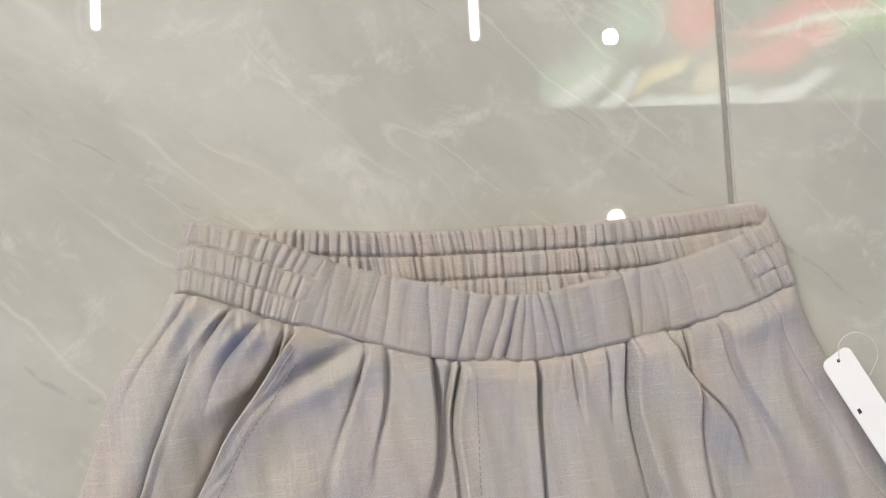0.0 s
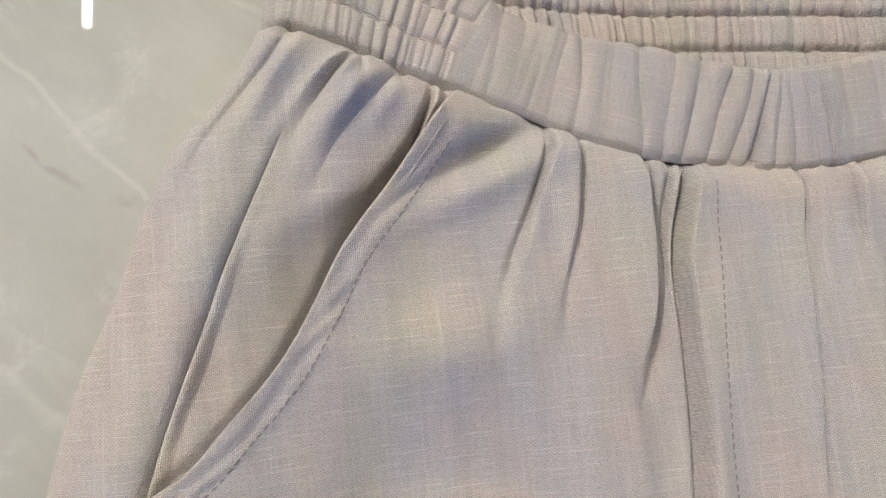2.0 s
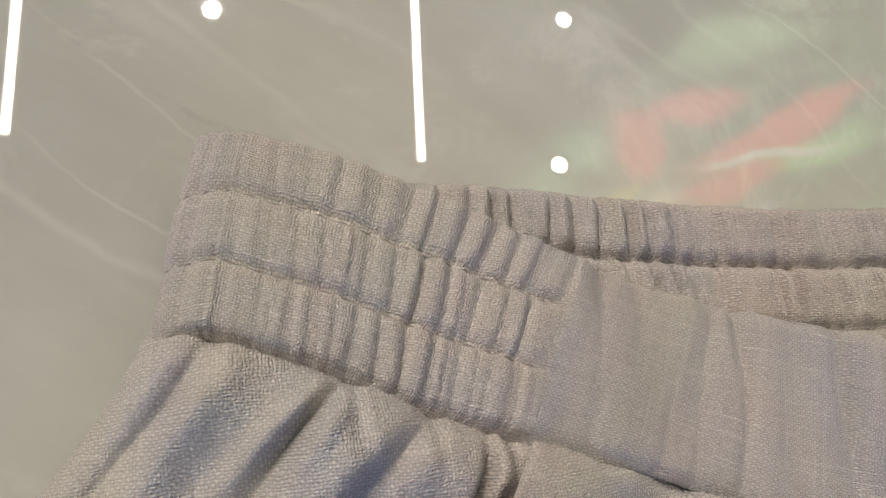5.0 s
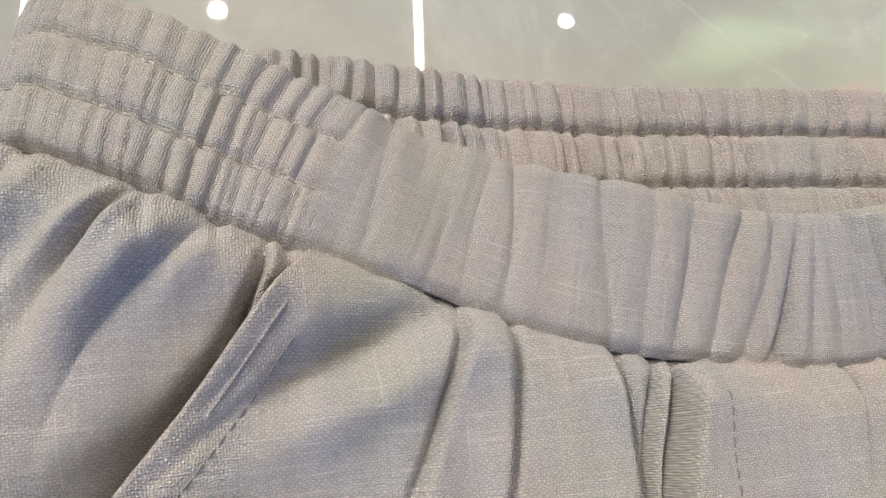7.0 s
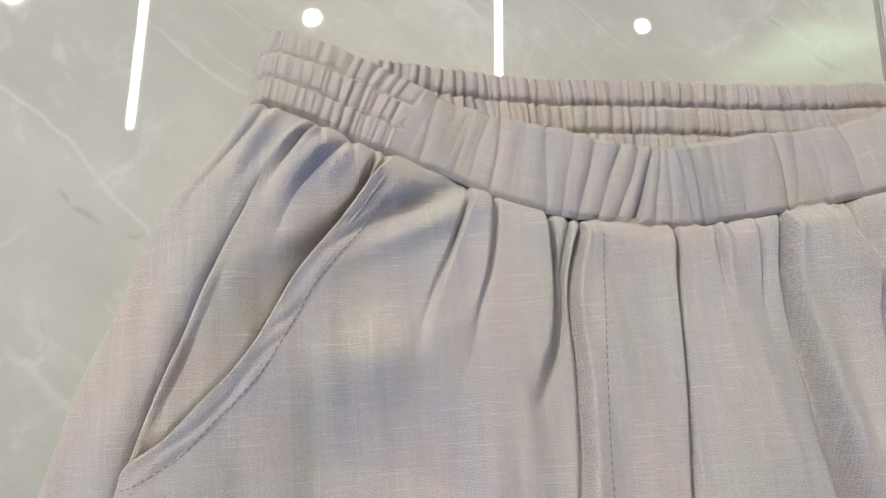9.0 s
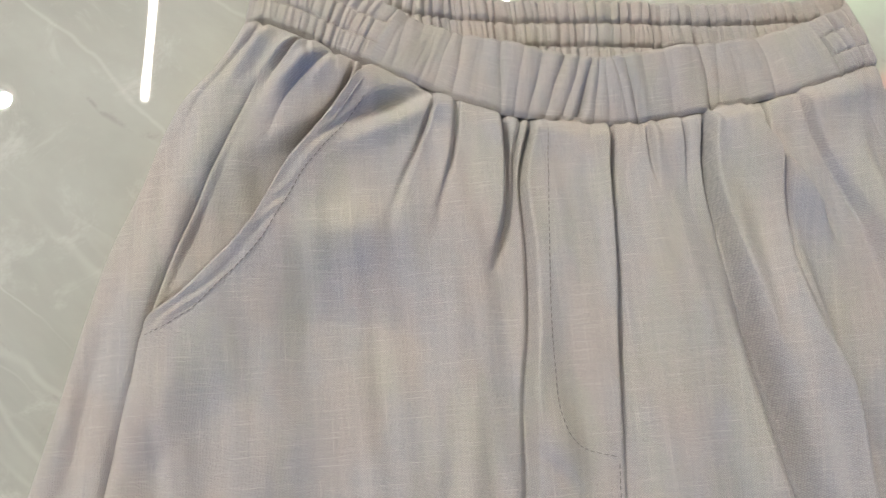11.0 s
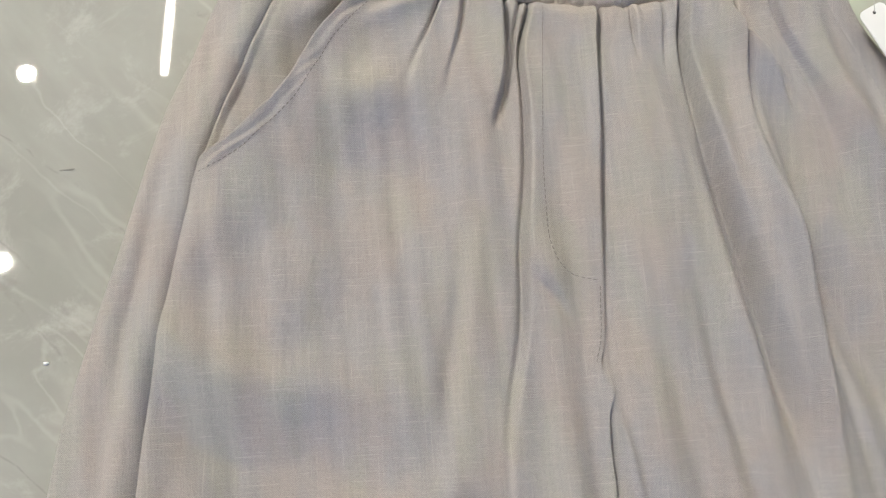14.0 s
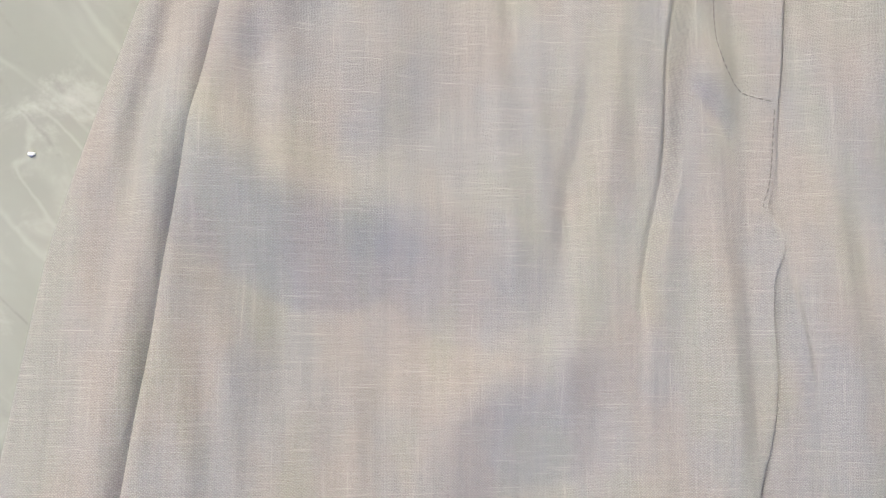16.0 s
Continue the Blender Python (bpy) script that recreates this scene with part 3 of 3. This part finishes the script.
def cloth_height(x, y):
    """Height of the upper cloth over the floor."""
    dl, dr = x - edge_l(y), edge_r(y) - x
    z = .0165 + .0105 * np.exp(-((dl - .058) / .045) ** 2) + .0055 * np.exp(-((dr - .040) / .040) ** 2)
    below = seam_y(x) - y
    z = z + .0075 * np.exp(-((x - .040 + .12 * np.minimum(y, 0)) / .050) ** 2) * step(.03, .12, below)
    near = np.exp(-(np.maximum(below, 0) / .035) ** 2)
    z = z + (FRONT_Z(x) - .0012 - z) * near
    for d in (dl, dr):
        u = np.clip(1 - d / RISE, 0, 1)
        z = z * (.5 + .5 * np.sqrt(np.clip(1 - u * u, 0, 1)))
    live = step(0.0, .02, dl) * step(0.0, .02, dr)
    for c, y0, y1, a, reach, side, *crisp in CREASES:
        f = 1.8 * a * step(y0, y1, y) * live * (.28 + .72 * step(.0, .011, below))
        if side == 0:
            d = (x - c(y)) / (reach * (.65 + 12 * np.clip(below - .008, 0, .06)))
            z = z + .78 * f * (.60 * np.exp(-((np.abs(d) - 1.7) / 1.1) ** 2) - .8 * np.exp(-d * d) - .5 * np.exp(-4 * np.abs(d)))
            continue
        d = (x - c(y)) * side
        soft = .0011 + (crisp[0] if crisp else .05) * np.clip(below - .035, 0, .2)
        z = z + f * (step(-soft, soft, d) * np.exp(-np.maximum(d, 0) / (reach + soft)) - (.75 + .6 * step(.06, .01, below)) * np.exp(-((d + .5 * soft) / (.6 * soft + .0009)) ** 2)
                     - .25 * np.exp(-np.abs(d) / (reach * .8)) * (d < 0))
    for sx, sy, a, b, turn, h in SWELLS:
        co, si = math.cos(radians(turn)), math.sin(radians(turn))
        u, v = (x - sx) * co + (y - sy) * si, -(x - sx) * si + (y - sy) * co
        z = z + 3.1 * h * np.exp(-(u / a) ** 2 - (v / b) ** 2) * live
    for run, (xa, xb, xc, xd), h, wide, back_in in LEDGES:
        d = run(x) - y
        z = z - 1.7 * h * ((.6 * np.clip(d / wide, 0, 1) + .4 * step(0, wide, d)) * np.exp(-np.maximum(d - wide, 0) / back_in) - .35 * np.exp(-((d + .012) / .014) ** 2)) * step(xa, xb, x) * (1 - step(xc, xd, x)) * live
    # fine gathers let out below the waist seam, and the split between the legs
    z = z - .0030 * np.exp(-np.abs(x - seam_l(y)) / .0028) * step(.058, .03, y) + .003 * np.exp(-((x - seam_l(y) + .012) / .009) ** 2) * step(.05, .0, y)
    z = z + .0018 * ripple(x + .35 * below * np.sign(x), 5, .0135) * np.exp(-np.maximum(below, 0) / .016) * live
    for nx_ in NOTCHES:
        z = z - .0034 * np.exp(-((x - nx_) / .0016) ** 2) * np.exp(-np.maximum(below, 0) / .007) * live
    mid = .5 * (middle_l(y) + middle_r(y))
    z = z - .0034 * np.exp(-np.abs(x - mid) / .0032) * step(-.222, -.26, y)
    z = z + .0038 * np.exp(-((below - .011) / .009) ** 2) * live * (.35 + .65 * (step(-.09, -.12, x) + step(.12, .14, x)))
    z = z + .0011 * np.sin(x * 205 + y * 13 + 2 * np.sin(y * 9)) * step(-.08, -.04, x) * step(.0, .06, below) * live
    for fx, fy, ph, amp in STREAKS:
        z = z + amp * np.sin(x * fx + y * fy + ph + 1.5 * np.sin(y * 17 + ph)) * live * step(.0, .05, below)
    z = z + .0010 * np.sin(x * 71 + y * 23) * np.sin(y * 47 - x * 19) * live
    return np.maximum(z, .0035)


trousers = thing("trousers", "greige linen-look trousers with elastic waist, laid flat on the floor", "trousers")
ROWS = np.concatenate([np.linspace(0, .62, 400), np.linspace(.62, 1, 60)[1:]])
HEM = -.90


def panel(name, left, right, cols, label="", lip=0, drop=None, lift=None, bottom=HEM, rows=ROWS):
    """Cloth between two plan curves, tucked under the waistband. lip: -1 or 1 rolls that edge under."""
    s = np.linspace(0, 1, cols)[None, :]
    v = rows[:, None]
    x = .5 * (left(.05) + right(.05)) + np.zeros((len(rows), cols))
    y = np.zeros_like(x)
    for _ in range(12):
        y_new = seam_y(x) + .003 + (bottom - seam_y(x) - .003) * v
        y = .5 * (y + y_new)
        x = left(y) + (right(y) - left(y)) * s
    z = cloth_height(x, y)
    top = seam_y(x) - y
    z = z - .0040 * np.exp(-((top + .001) / .0022) ** 2)
    if lift is not None:
        z = z + lift(x, y)
    if drop is not None:
        z = np.maximum(z - drop(x, y), .003)
    p = np.stack([x, y, z], -1)
    if lip:
        e = p[:, 0] if lip < 0 else p[:, -1]
        add = []
        tan = np.gradient(e[:, :2], axis=0)
        tan /= np.linalg.norm(tan, axis=1, keepdims=True)
        out = np.stack([tan[:, 1], -tan[:, 0]], 1)
        out *= np.sign(out[:, :1] * lip + 1e-9)
        for dx, dz in ((.0007, -.0005), (.0009, -.0015), (.0002, -.0024), (-.004, -.0028)):
            q = e.copy()
            q[:, :2] += out * dx
            q[:, 2] = np.maximum(q[:, 2] + dz, .0015)
            add.append(q)
        add = np.stack(add, 1)
        p = np.concatenate([add[:, ::-1], p], 1) if lip < 0 else np.concatenate([p, add], 1)
    return sheet(name, p, CLOTH, trousers, label, flip=True)


def side_panel(left, right, sign, label=""):
    """The cloth that rolls round the outer edge and turns under."""
    n = 46
    v = ROWS[:, None]
    ya = .0900 if sign < 0 else .045
    y = ya + (HEM - ya) * v + np.zeros((len(ROWS), 1))
    out = left(y) if sign < 0 else right(y)
    seam = right(y) if sign < 0 else left(y)
    wide = np.abs(seam - out)
    s = np.linspace(0, 1, n)[None, :] ** 1.7
    d = wide * s
    x = out - sign * d
    yy = np.broadcast_to(y, x.shape)
    z = cloth_height(x, yy) - .0014 * np.exp(-((wide - d) / .002) ** 2) * step(.055, .035, yy)
    z = np.maximum(z - .0040 * np.exp(-((seam_y(x) - yy + .001) / .0022) ** 2) - .009 * step(.0, .004, yy - seam_y(x)), .003)
    t = np.linspace(1, 0, 9)[None, :-1]
    du = RISE * t + 0 * y
    zu = cloth_height(out + 0 * du, np.broadcast_to(y, du.shape)) * (1 - np.sqrt(np.clip(1 - (1 - t) ** 2, 0, 1))) + .0015
    pu = np.stack([out - sign * du, np.broadcast_to(y, du.shape), zu], -1)
    p = np.concatenate([pu, np.stack([x, yy, z], -1)], 1)
    return sheet("side_panel", p, CLOTH, trousers, label, flip=sign < 0)


MOUTH = np.array([(float(mouth_l(v)), v) for v in np.linspace(-.0755, .060, 110)] + [(-.2345, -.0762)])


def from_mouth(x, y):
    """Distance in plan from the pocket's edge."""
    best = np.full(np.shape(x), 9.0)
    for mx, my in MOUTH:
        best = np.minimum(best, (x - mx) ** 2 + (y - my) ** 2)
    return np.sqrt(best)


def lip_lift(x, y):
    d = from_mouth(x, y)
    pucker = .0006 * np.sin(x * 520 - y * 610 + 2 * np.sin(y * 140)) * np.exp(-((d - .0055) / .004) ** 2)
    return (.0055 * np.exp(-d / .013) + pucker) * (1 - .7 * step(.030, .055, y))


front_l = panel("front_panel", mouth_l, middle_l, 300, "pleated front with a curved pocket edge and stitched fly", lip=-1,
                lift=lambda x, y: lip_lift(x, y) + .0034 * np.exp(-((middle_l(y) - x) / .0065) ** 2) * step(-.205, -.225, y))
front_r = panel("front_panel", lambda y: middle_r(y) - .006, mouth_r, 240, "pleated front with deep soft folds", lip=1,
      drop=lambda x, y: (.0036 - .0010 * step(-.24, -.18, y)) * np.exp(-((x - middle_r(y) + .006) / .0045) ** 2))
side_panel(edge_l, seam_l, -1, "rolled side of the leg beside the seam")
side_panel(mouth_r, edge_r, 1, "rolled side of the leg beside the pocket")


def bag_drop(x, y):
    d = from_mouth(x, y)
    gape = step(-.080, -.01, y) * (1 - step(.010, .040, y))
    reach = .0070 + .0160 * (1 - step(-.01, .034, y))
    inner = step(.0, .006, x - seam_l(y)) * (1 - step(.040, .060, y))
    return inner * (.0023 + .0110 * gape * np.exp(-(d / reach) ** 2) + .0080 * (.60 + .40 * step(-.05, .0, y)) * np.exp(-(d / .0036) ** 2))


panel("pocket_facing", seam_l, lambda y: mouth_l(y) + .012, 130, "cloth showing inside the gaping pocket", drop=bag_drop, bottom=-.083, rows=np.linspace(0, 1, 220))
yb = np.linspace(.045, HEM, 160)[:, None]
sb = np.linspace(0, 1, 60)[None, :]
xb = edge_l(yb) + .010 + (edge_r(yb) - edge_l(yb) - .020) * sb
yy = np.broadcast_to(yb, xb.shape)
sheet("back_panel", np.stack([xb, yy, .0022 + .0008 * np.sin(xb * 90 + yy * 40) + .0035 * step(-.01, .045, yy)], -1), CLOTH_IN, trousers, "back of the trousers lying on the tiles", flip=True)

# ---- waistband: one loop of cloth, front, rolled ends and back ----
NW = 64
N_F, N_E, N_B = 760, 60, 640
w = np.linspace(0, 1, NW)[None, :]
xl, xr = -.1800 + .0050 * w, .1768 - .0040 * w
BACK_Z = .0095
rad_l, rad_r = .5 * (FRONT_Z(-.18) - BACK_Z), .5 * (FRONT_Z(.165) - BACK_Z)
q = np.linspace(0, 1, N_F)[:, None]
xf = xl + rad_l + (xr - rad_r - xl - rad_l) * q
shear = .018 * np.exp(-((xf + .100) / .060) ** 2) - .006 * np.exp(-((xf - .147) / .03) ** 2)
xf = xf + shear * (w - .5)
yf = seam_y(xf) + (top_y(xf) + .0015 * np.exp(-((xf - .02) / .08) ** 4) - seam_y(xf)) * w
zf = FRONT_Z(xf) - .0045 * w + .0110 * w ** 1.5 * np.exp(-((xf - .02) / .075) ** 4) + .0012 * np.sin(np.pi * w)
front = np.stack([xf, yf, zf], -1)
qb = np.linspace(0, 1, N_B)[:, None]
xk = xl + rad_l + (xr - rad_r - xl - rad_l) * qb
yk = back_y(xk) - .0455 * (1 - w)
back = np.stack([xk, yk, BACK_Z + .0015 * np.sin(xk * 40) + 0 * w], -1)


def roll(a, b, sign):
    """Half-round end joining the front's edge column to the back's."""
    ang = np.linspace(0, math.pi, N_E)[1:-1, None]
    mid, half = .5 * (a + b), .5 * (a - b)
    bulge = np.abs(half[:, 2]) * 1.15
    p = mid[None] + half[None] * np.cos(ang)[..., None]
    p[..., 0] += sign * bulge[None, :] * np.sin(ang)
    return p


left_end = roll(front[0], back[0], -1)
right_end = roll(front[-1], back[-1], 1)
loop = np.concatenate([front, right_end, back[::-1], left_end[::-1]], 0)
n_loop = len(loop)
seg = np.linalg.norm(np.roll(loop[:, NW // 2], -1, 0) - loop[:, NW // 2], axis=1)
arc = np.concatenate([[0], np.cumsum(seg)[:-1]])
du = np.roll(loop, -1, 0) - np.roll(loop, 1, 0)
dw = np.gradient(loop, axis=1)
nrm = np.cross(du, dw)
nrm /= np.linalg.norm(nrm, axis=-1, keepdims=True)
ix = np.arange(n_loop)
is_back = (ix >= N_F + N_E - 2) & (ix < N_F + N_E - 2 + N_B)
xm = loop[:, NW // 2, 0]
plain_front = (ix < N_F) * step(-.110, -.102, xm) * (1 - step(.143, .151, xm))
elastic = (1 - plain_front)[:, None]
chan = w * 3
frac = chan - np.floor(np.minimum(chan, 2.999))
pillow = 1 - np.abs(2 * frac - 1) ** 6
disp = np.zeros((n_loop, NW))
for ci in range(3):
    sel = (np.minimum(np.floor(chan), 2) == ci).ravel()
    slant = arc[:, None] + .0016 * np.sin(arc[:, None] * 37 + ci) * (frac[:, sel] - .5) + .0006 * np.sin(arc[:, None] * 410 + 2 * ci) * frac[:, sel]
    p = ribs(slant + .0007 * ci, 31, .0062) * .0027 + ribs(slant, 40 + ci, .0047) * .0014 + ripple(slant, 77, .021, .4) * .0020
    tight = (.65 + .35 * np.where(ix < N_F, step(-.165, -.125, xm), 1.0) + .9 * np.where(ix < N_F + N_E, step(.12, .15, xm), 0.0))[:, None]
    disp[:, sel] = elastic * (0.0030 * pillow[:, sel] - .0012 + tight * p * (.55 + .45 * pillow[:, sel]))
# creases across the plain front: x at the seam, x at the top, depth, half width
BAND_CREASES = [
    (-.104, -.090, 1.0, 2.6), (-.096, -.081, 1.2, 3.0), (-.088, -.073, 1.0, 2.6), (-.081, -.066, 1.6, 2.2), (-.070, -.060, 2.2, 1.4), (-.058, -.049, .8, 3.0),
    (-.043, -.040, 1.8, 1.6), (-.036, -.027, 1.5, 1.8), (-.028, -.016, 1.6, 1.6), (-.019, -.004, 2.0, 1.6), (-.009, .005, 2.4, 1.5), (-.001, .012, 2.8, 1.2),
    (.009, .016, 1.2, 1.6), (.018, .020, 1.4, 1.6), (.030, .024, 2.2, 1.3), (.036, .030, 2.4, 1.2), (.044, .040, 1.0, 2.4), (.056, .054, 1.0, 3.0),
    (.078, .076, 2.4, 1.3), (.082, .087, 1.4, 2.2), (.100, .098, 1.0, 2.4), (.116, .112, 1.7, 1.6), (.130, .128, 1.2, 2.2),
]
soft = np.zeros((n_loop, NW))
for xb_, xt_, deep, half_w in BAND_CREASES:
    d = np.abs(loop[..., 0] - xb_ - (xt_ - xb_) * w - .0003 * np.sin(7 * w + 300 * xb_)) * 1000 / half_w
    soft = soft - .0026 * deep * (.85 + .15 * step(-.075, -.045, xb_)) * (.75 * np.exp(-d) + .25 * np.exp(-(d / 2.2) ** 2)) * (.72 + .28 * np.cos(3 * w + 500 * xb_))
soft = soft + .0008 * np.sin(loop[..., 0] * 190 + 2 * w) + ripple(arc[:, None] + .002 * w, 19, .0105, .45) * .0008
disp = disp + (1 - elastic) * (soft + .0012 * np.sin(np.pi * w) ** .5)
disp = disp - .0022 * np.exp(-(w / .035) ** 2) - .0012 * np.exp(-((1 - w) / .03) ** 2)
disp = disp - .0014 * (is_back * np.exp(-((xm + .040) / .0009) ** 2))[:, None]
# the inner face of the back shows, so its relief turns over at the rolled ends
turn_over = np.ones(n_loop)
a0, b0 = N_F, N_F + N_E - 2
turn_over[a0:b0] = np.linspace(1, -1, N_E - 2)
turn_over[b0:b0 + N_B] = -1
turn_over[b0 + N_B:] = np.linspace(-1, 1, N_E - 2)
band = loop + nrm * (disp * (turn_over * np.where(is_back, 1.75, 1.0))[:, None])[..., None]
band[..., 2] = np.maximum(band[..., 2], .0014)
# upper hem: the edge folds over and goes down inside
hem = []
for k_in, (dy, dz) in enumerate(((.0006, -.0008), (.0004, -.0020), (-.004, -.0030))):
    e = band[:, -1].copy()
    e[:, 1] += dy
    e[:, 2] += dz * np.where(is_back, .4, 1.0)
    hem.append(e)
tuck = []
for dy, dz in ((.006, -.0065), (.0025, -.0050), (.0002, -.0028), (-.0004, -.0012)):
    e = band[:, 0].copy()
    e[:, 1] += dy
    e[:, 2] = np.maximum(e[:, 2] + dz, .001)
    tuck.append(e)
band = np.concatenate([np.stack(tuck, 1), band, np.stack(hem, 1)], 1)


def band_part(name, i0, i1, material, label):
    idx = np.arange(i0, i1 + 1) % n_loop
    run = np.arange(i0, i1 + 1)
    along_band = np.broadcast_to(np.where(run < n_loop, arc[idx], arc[idx] + arc[-1])[:, None], band[idx].shape[:2])
    across_band = np.broadcast_to(np.linspace(-.006, .049, band.shape[1])[None, :], along_band.shape)
    return sheet(name, band[idx], material, trousers, label, flip=True, grain=np.stack([along_band * 1.12, across_band], -1))


cut_l = int(np.argmin(np.abs(np.where(ix < N_F, xm, 9) + .106)))
cut_r = int(np.argmin(np.abs(np.where(ix < N_F, xm, 9) - .147)))
back_r, back_l = b0 + 30, b0 + N_B - 30
band_part("waistband_front", cut_l, cut_r, CLOTH, "plain softly creased front waistband")
elastic_parts = [
    (band_part("elastic_waistband", cut_r, back_r, CLOTH, "gathered elastic side in three stitched channels"), cut_r, back_r),
    (band_part("waistband_back", back_r, back_l, CLOTH_IN, "inside of the gathered elastic back waistband"), back_r, back_l),
    (band_part("elastic_waistband", back_l, n_loop + cut_l, CLOTH, "gathered elastic side in three stitched channels"), back_l, n_loop + cut_l),
]


# ---- stitching ----
def stitches(name, places, material, parent, length=.0024, gap=.0012, radius=.00034, lift=.0001):
    """Short thread dashes along a line of places, as one mesh."""
    pts = np.asarray(places, float)
    seg_len = np.linalg.norm(np.diff(pts, axis=0), axis=1)
    run = np.concatenate([[0], np.cumsum(seg_len)])
    verts, faces = [], []
    s = 0.0
    while s + length < run[-1]:
        ends = [np.array([np.interp(t, run, pts[:, k]) for k in range(3)]) for t in (s, s + length * .5, s + length)]
        d = ends[2] - ends[0]
        d /= max(np.linalg.norm(d), 1e-9)
        across = np.cross(d, (0, 0, 1.0))
        base = len(verts)
        for e, up, r in zip(ends, (-.0002, .00025, -.0002), (.7, 1.0, .7)):
            c = e + np.array((0, 0, lift + up))
            verts += [c - across * radius * r, c + np.array((0, 0, radius * r)), c + across * radius * r, c - np.array((0, 0, radius * r))]
        for b in (base, base + 4):
            for i in range(4):
                faces.append((b + i, b + (i + 1) % 4, b + 4 + (i + 1) % 4, b + 4 + i))
        s += length + gap
    ob = new(name, mesh(name, verts, faces, material))
    ob.parent = parent
    return ob


def on_cloth(xs, ys, up=.0002):
    return np.stack([xs, ys, cloth_height(xs, ys) + up + lip_lift(xs, ys) * (xs < 0)], -1)


t = np.linspace(0, 1, 200)
fly = curve([(0, -.0195), (.35, -.026), (.70, -.031), (.83, -.0305), (.90, -.026), (.95, -.018), (1.0, -.002)])
fly_y = curve([(0, .016), (.35, -.046), (.70, -.115), (.83, -.141), (.90, -.152), (.95, -.158), (1.0, -.163)])
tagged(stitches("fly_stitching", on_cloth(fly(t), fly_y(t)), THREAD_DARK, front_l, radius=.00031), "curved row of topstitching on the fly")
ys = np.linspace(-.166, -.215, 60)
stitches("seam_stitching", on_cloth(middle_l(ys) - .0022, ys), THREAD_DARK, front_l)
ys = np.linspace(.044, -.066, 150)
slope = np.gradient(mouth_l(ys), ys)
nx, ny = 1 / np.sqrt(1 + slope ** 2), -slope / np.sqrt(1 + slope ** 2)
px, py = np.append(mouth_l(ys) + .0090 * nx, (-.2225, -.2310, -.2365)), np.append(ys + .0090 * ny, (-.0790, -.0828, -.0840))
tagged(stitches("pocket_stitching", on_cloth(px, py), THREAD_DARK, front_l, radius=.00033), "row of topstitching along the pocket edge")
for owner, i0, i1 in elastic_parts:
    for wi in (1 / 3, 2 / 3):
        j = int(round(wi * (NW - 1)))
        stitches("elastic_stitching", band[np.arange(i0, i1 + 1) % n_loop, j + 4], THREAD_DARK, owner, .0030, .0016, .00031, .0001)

# ---- hang tag on the right side ----
tag = thing("hang_tag", "blank white card hang tag on a clear nylon loop", "hang tag")
along_t = Vector((.029, -.058, 0)).normalized()
tag.matrix_world = Matrix.Translation((.1795, -.0040, .0350)) @ Matrix.Rotation(math.atan2(along_t.x, -along_t.y), 4, "Z") @ Matrix.Rotation(radians(3), 4, "X")
bm = bmesh.new()
outline = []
for cx, cy, a0_, a1_ in ((.0055, -.0045, 90, 180), (.0055, -.0905, 180, 270), (.0165, -.0905, 270, 360), (.0165, -.0045, 0, 90)):
    for a in np.linspace(radians(a0_), radians(a1_), 6):
        outline.append((cx + .0045 * math.cos(a) - .002, cy + .0045 * math.sin(a)))
lo = [bm.verts.new((x, y, 0)) for x, y in outline]
hi = [bm.verts.new((x, y, .0006)) for x, y in outline]
bm.faces.new(lo[::-1]), bm.faces.new(hi)
for i in range(len(lo)):
    bm.faces.new((lo[i], lo[(i + 1) % len(lo)], hi[(i + 1) % len(hi)], hi[i]))
bmesh.ops.recalc_face_normals(bm, faces=bm.faces)
part("card", bm, CARD, tag, "white card with rounded corners")
bm = bmesh.new()
bmesh.ops.create_circle(bm, cap_ends=True, radius=.0011, segments=16, matrix=Matrix.Translation((.009, -.0045, .0008)))
part("eyelet", bm, INK, tag, "small dark punched hole")
part("print_mark", box(.0020, -.0375, .00065, .0040, -.0345, .0009), INK, tag, "small black printed mark")
cu = bpy.data.curves.new("thread_loop", "CURVE")
cu.dimensions, cu.bevel_depth, cu.bevel_resolution = "3D", .00022, 2
sp = cu.splines.new("BEZIER")
loop_pts = [(.009, -.0045, .001), (.016, .006, .004), (.028, .002, .004), (.032, -.014, .001), (.022, -.024, -.002)]
sp.bezier_points.add(len(loop_pts) - 1)
for bp, c in zip(sp.bezier_points, loop_pts):
    bp.co, bp.handle_left_type, bp.handle_right_type = c, "AUTO", "AUTO"
cu.materials.append(NYLON)
thread = new("thread_loop", cu)
thread.parent = tag
tagged(thread, "clear nylon loop")

# ---- specks on the floor ----
bm = bmesh.new()
bmesh.ops.create_icosphere(bm, subdivisions=2, radius=.0011)
rng = random.Random(4)
for v in bm.verts:
    v.co = Vector((v.co.x * 1.5, v.co.y, v.co.z * .6)) * rng.uniform(.75, 1.2)
lowest = min(v.co.z for v in bm.verts)
crumb = part("crumb", bm, CARD, None, "", True)
crumb.location = (-.330, -.188, -lowest)
tagged(crumb, "tiny white crumb lying on the polished floor", "crumb")
scuff = part("scuff_mark", box(-.0045, -.0004, .0002, .0045, .0004, .0005, .0001), GROUT)
scuff.matrix_world = pose(-.321, -.070, 0, 0, 0, 4)
tagged(scuff, "short dark scuff on the polished floor", "scuff")

# ---- floor tiles ----
for i in range(-5, 5):
    for j in range(-3, 2):
        tile = new("tile", tile_mesh)
        tile.parent = floor
        tile.location = (JX + TW * (i + .5), JY + TL * (j + .5), 0)
